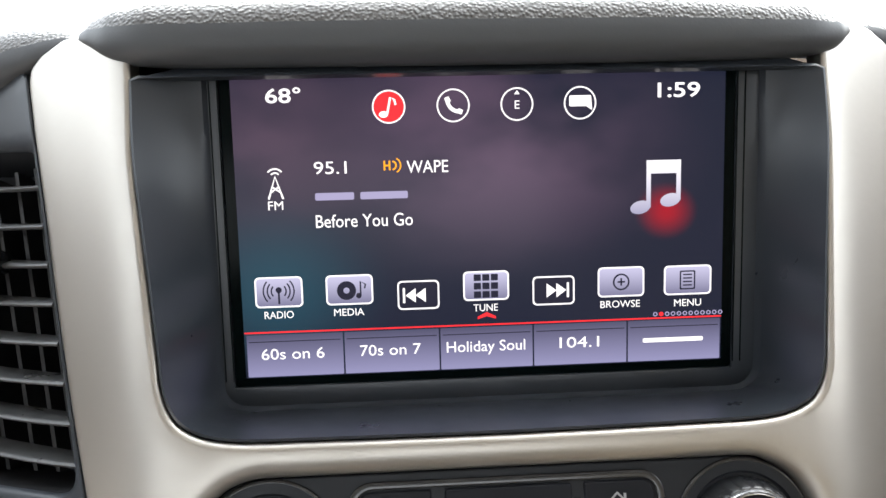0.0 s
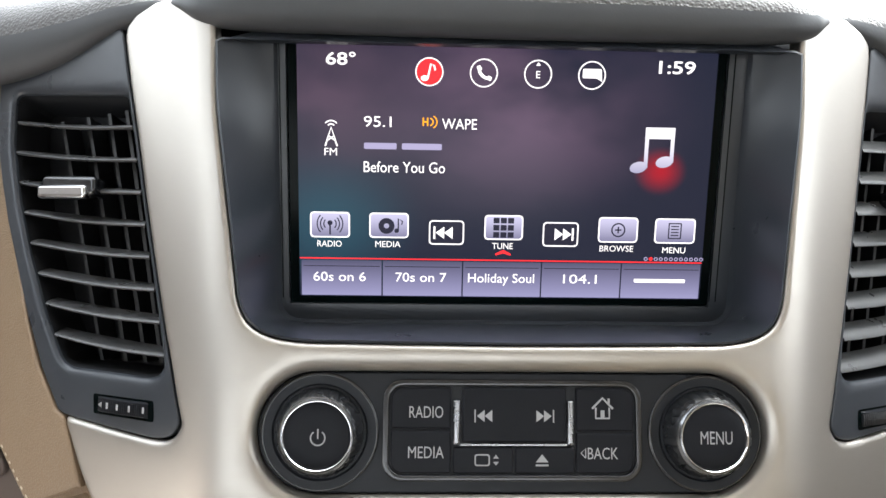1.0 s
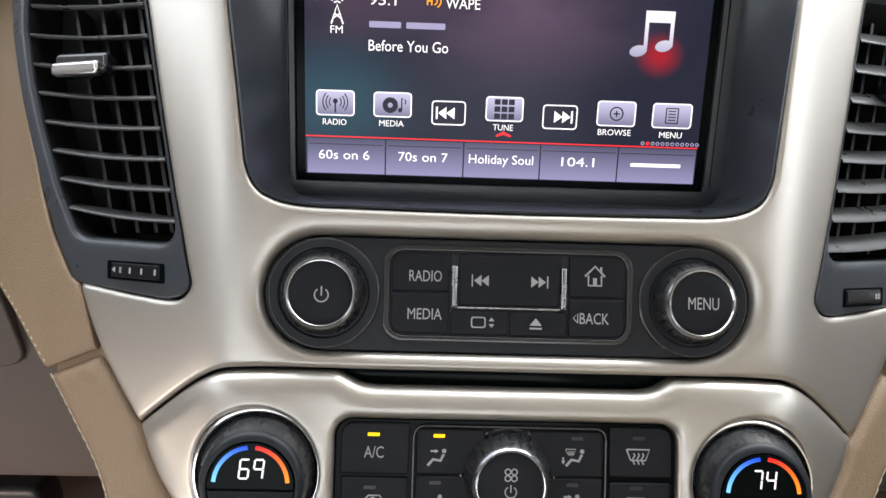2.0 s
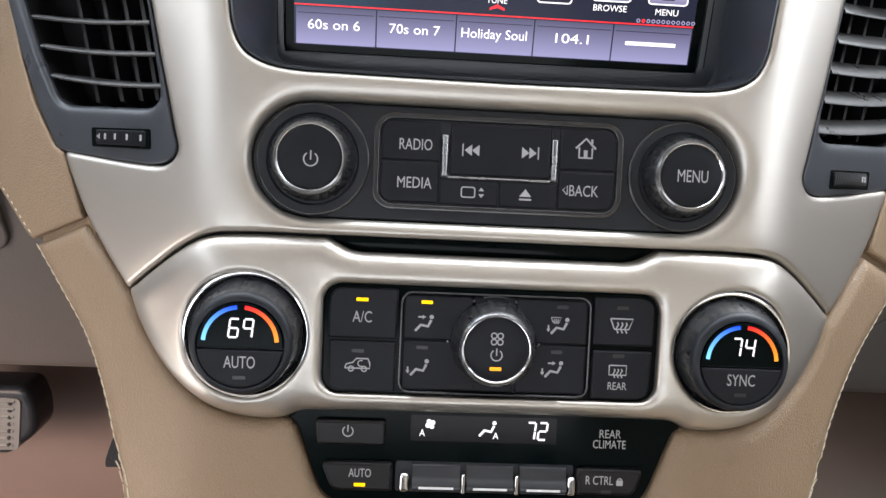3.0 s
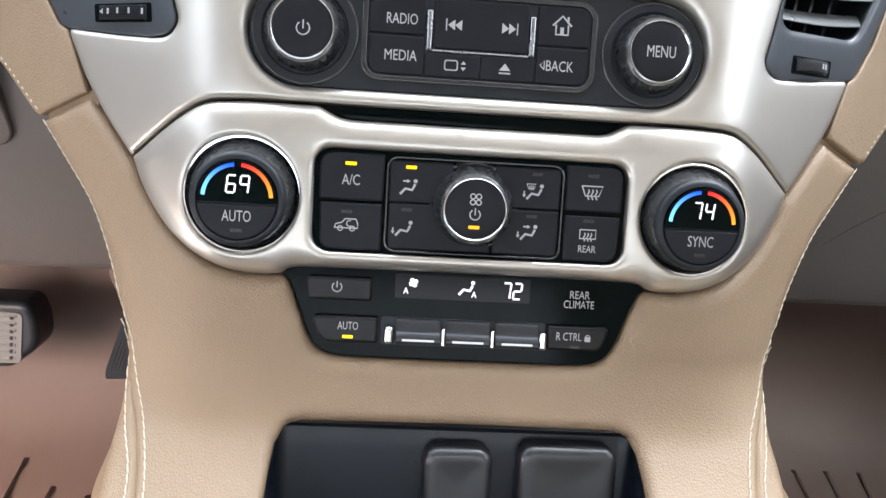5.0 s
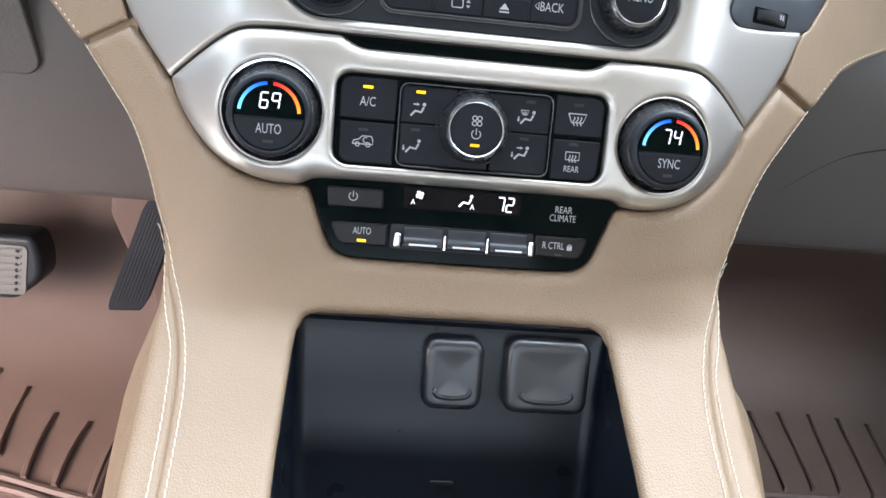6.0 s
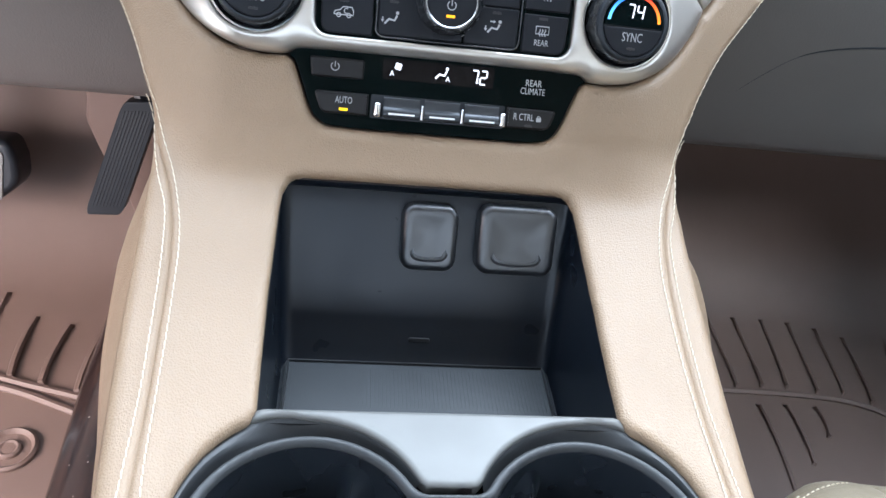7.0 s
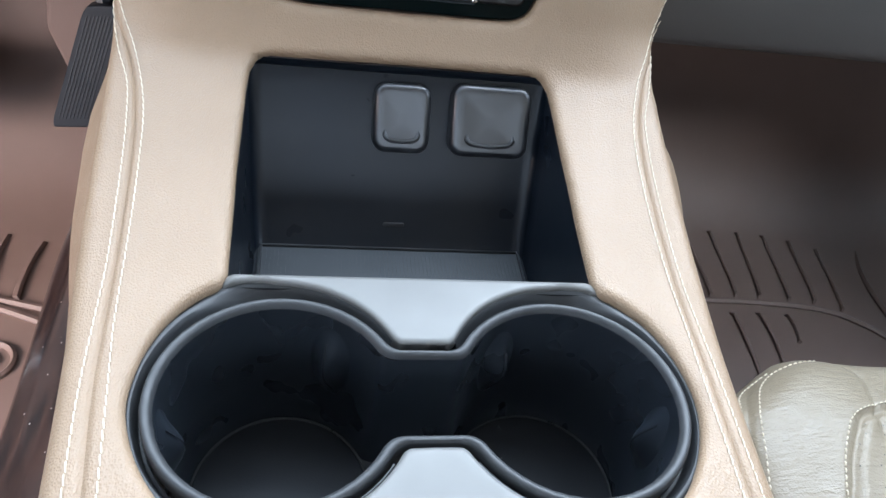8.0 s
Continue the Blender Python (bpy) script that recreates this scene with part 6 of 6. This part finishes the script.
def tunnel_panel():
    t = thing("tunnel_panel", (-0.20, 0.505, 0.30), "taupe moulded panel on the tunnel beside the accelerator", "trim")
    outline = rounded([(-135, 160), (-135, 465), (-309, 465), (-309, 372), (-314, 345), (-303, 303), (-284, 255), (-262, 160)], [2, 2, 6, 40, 30, 40, 60, 4], 5)
    place = lambda u, v, w=0.0: Vector((u / 1000, 0.503 - (u + 309) * 0.0001 - w / 1000, v / 1000))
    part("panel", slab(outline, place, -14, 0, 5, 4), "mat", t)
    return t


tunnel_panel()


def wood_strip():
    t = thing("wood_trim", (-0.17, 0.02, 0.36), "dark glossy burl wood strip along the console foot", "trim")
    rows = []
    for k in range(20):
        f = k / 19
        y = 0.240 - 0.42 * f
        rows.append([Vector((x - 0.006 * soft_step((y + 0.02) / 0.14), y, z)) for x, z in spline([(-0.170, 0.33), (-0.1785, 0.40), (-0.1798, 0.413), (-0.1785, 0.420), (-0.1745, 0.4245), (-0.160, 0.434), (-0.143, 0.442)], 3)])
    part("veneer", loft(bmesh.new(), rows, False), "wood", t)
    return t


wood_strip()


# ---- passenger seat ----
def passenger_seat():
    t = thing("passenger_seat", (0.42, -0.2, 0.14), "cream leather passenger seat with perforated middle and white stitching", "seat")

    def place(u, v, w=0.0):
        x, y = u / 1000, v / 1000
        crown = 0.009 * math.exp(-(((x - 0.235) / 0.045) ** 2)) + 0.012 * math.exp(-(((x - 0.60) / 0.05) ** 2))
        front = 0.020 * max(0.0, (y + 0.03) / 0.07) ** 2
        return Vector((x, y, 0.429 + crown - front - 0.02 * max(0, -y) + w / 1000))

    outline = rounded([(160, -420), (650, -420), (650, 51), (245, 51), (168, -6)], [10, 10, 50, 55, 40], 10)
    insert = [(206, -420), (209, -90), (213.6, -61), (218, -50), (222.4, -41), (228.2, -32), (237.6, -20), (247.6, -13), (260.8, -8), (276, -4), (420, 4), (548, -2), (580, -28), (585, -60), (585, -420)]
    loop = np.array(spline([(u + 3.6 if u < 240 else u - 3.6 if u > 540 else u, v - 0.6 if u < 215 or u > 570 else v - 4.2) for u, v in insert], 8))
    bolster = np.array(spline([(272, 47), (275.5, 29), (276, 18), (268, 1), (262.3, -9), (258.4, -19), (256.6, -25)], 8))
    seam_line = np.array(spline([(172, -420), (176, -60), (179.4, -39.5), (181.6, -27), (186.9, -13.4), (193.9, 0), (199.5, 8.3), (208, 17.3), (222, 30)], 8))

    def puff(u, v):
        near = lambda line: float(np.min(np.hypot(line[:, 0] - u, line[:, 1] - v)))
        d = near(loop)
        return -2.4 * math.exp(-((d / 2.6) ** 2)) + 0.9 * math.exp(-(((d - 5) / 3.0) ** 2)) - 1.7 * math.exp(-((near(bolster) / 2.2) ** 2)) - 1.5 * math.exp(-((near(seam_line) / 1.8) ** 2))

    part("cushion", sheet([(outline, 26, 26)], place, 4.0, puff, 120, 2.6, [even(loop, 2.4, False), even(bolster, 2.2, False), even(seam_line, 2.4, False)]), "seat", t)
    for line, off in ((spline([(174, -420), (176, -90), (179.7, -57.4), (185.1, -35.3), (191.5, -13.9), (202.6, 5.4), (210.9, 15.2), (222.1, 23.9), (235, 29.5), (262, 36)], 10), 0.4), (insert, 0.4), (spline([(170, -420), (173, -60), (176, -34), (182.5, -14.8), (189, -1.7), (195.9, 8.9), (204.1, 16.3), (213.2, 22.1), (226, 29)], 10), 0.4)):
        bm = bmesh.new()
        p = even(spline([tuple(q) for q in line], 6) if line is insert else line, 0.5, False)
        edge = np.array(outline)
        for k in range(0, len(p) - 8, 8):
            if p[k][1] < -150:
                continue
            q = [p[k], p[k + 2], p[k + 5]]
            d = np.clip(distance(np.array([a[0] for a in q]), np.array([a[1] for a in q]), edge) / 26, 0, 1)
            fall = 26 * (1 - np.sqrt(1 - (1 - d) ** 2))
            tube(bm, [place(a[0], a[1], puff(*a) - f + off + w) for a, f, w in zip(q, fall, (-0.3, 0.2, -0.3))], [0.00035, 0.0005, 0.00035], 5)
        part("stitching", bm, "thread", t, "row of white stitches")
    bm = bmesh.new()
    for i in range(22):
        for j in range(12):
            v = -22 - 6 * j
            u = float(np.interp(v, (-62, -53, -38, -25.4, -17), (222, 225, 232, 241, 252))) + 6 * i + (3 if j % 2 else 0)
            patch(bm, circle(u, v, 0.4, 6), place, 0.02, 0.02)
    part("perforation", bm, "black", t, "pattern of small holes")
    bm = bmesh.new()
    rows = []
    for k in range(8):
        f = k / 7
        rows.append([Vector((x, -0.42 - 0.10 * f, 0.42 + 0.6 * f)) for x in np.linspace(0.19, 0.65, 12)])
    loft(bm, rows, False)
    part("backrest", bm, "seat", t)
    return t


passenger_seat()


# ---- the car's shell, which closes the place ----
def shell(name, mat, boxes, label):
    bm = bmesh.new()
    for lo, hi in boxes:
        box(bm, lo, hi)
    return tagged(part(name, bm, mat, None, "", False), label, name.split("_")[0], "", "structure")


shell("floor", "carpet", [((-0.85, -1.7, 0.08), (0.85, 0.75, 0.125))], "taupe carpeted car floor")
shell("wall_front", "carpet", [((-0.85, 0.70, 0.08), (0.85, 0.78, 0.80))], "taupe carpeted bulkhead behind the pedals")
shell("ceiling", "headliner", [((-0.85, -1.7, 1.36), (0.85, 0.22, 1.40))], "pale cloth headliner")
shell("wall_right", "lower", [((0.80, -1.7, 0.08), (0.85, 0.78, 0.95)), ((0.80, -0.72, 0.9505), (0.85, -0.60, 1.2195)), ((0.80, 0.26, 0.9505), (0.85, 0.78, 1.02)), ((0.80, -1.7, 1.22), (0.85, 0.25, 1.36))], "closed passenger door with its window opening")
# the box from z 0.62 to 1.02 is added to shut out bright sky
shell("wall_left", "lower", [((-0.85, -1.7, 0.08), (-0.80, -0.50, 0.84)), ((-0.85, -0.50, 0.62), (-0.80, 0.48, 1.02)), ((-0.85, -0.72, 0.84), (-0.80, -0.50, 1.36)), ((-0.85, 0.48, 0.08), (-0.80, 0.78, 0.80)), ((-0.85, -1.7, 1.22), (-0.80, 0.25, 1.36))], "body side round the open driver's door, with an added unseen band that blocks sky light")
shell("wall_rear", "lower", [((-0.85, -1.75, 0.08), (0.85, -1.70, 0.90)), ((-0.85, -1.75, 1.24), (0.85, -1.70, 1.40))], "rear of the cabin below and above its window")
# unseen panel, set as an open door so the left trim reflects less sky
bm = box(bmesh.new(), (-0.02, -0.95, 0.12), (0.05, 0.0, 0.92))
bmesh.ops.transform(bm, matrix=Matrix.Translation((-0.86, 0.48, 0)) @ Matrix.Rotation(radians(-42), 4, "Z"), verts=bm.verts)
tagged(part("door_blocker", bm, "lower", None, "", False), "added unseen taupe panel, placed as an open driver's door to block outside light", "door", "", "structure")
shell("dashboard_core", "black", [((-0.80, 0.40, 0.50), (0.80, 0.70, 0.755)), ((-0.15, 0.365, 0.7555), (0.15, 0.70, 0.823)), ((-0.26, 0.402, 0.7552), (-0.1502, 0.698, 0.80)), ((0.1502, 0.402, 0.7552), (0.26, 0.698, 0.80))], "black core of the dashboard")
bm = bmesh.new()
bmesh.ops.create_grid(bm, x_segments=2, y_segments=2, size=300, matrix=Matrix.Translation((0, 0, -0.42)))
tagged(part("ground", bm, "concrete", None, "", False), "pale concrete ground outside the car", "ground", "", "structure")
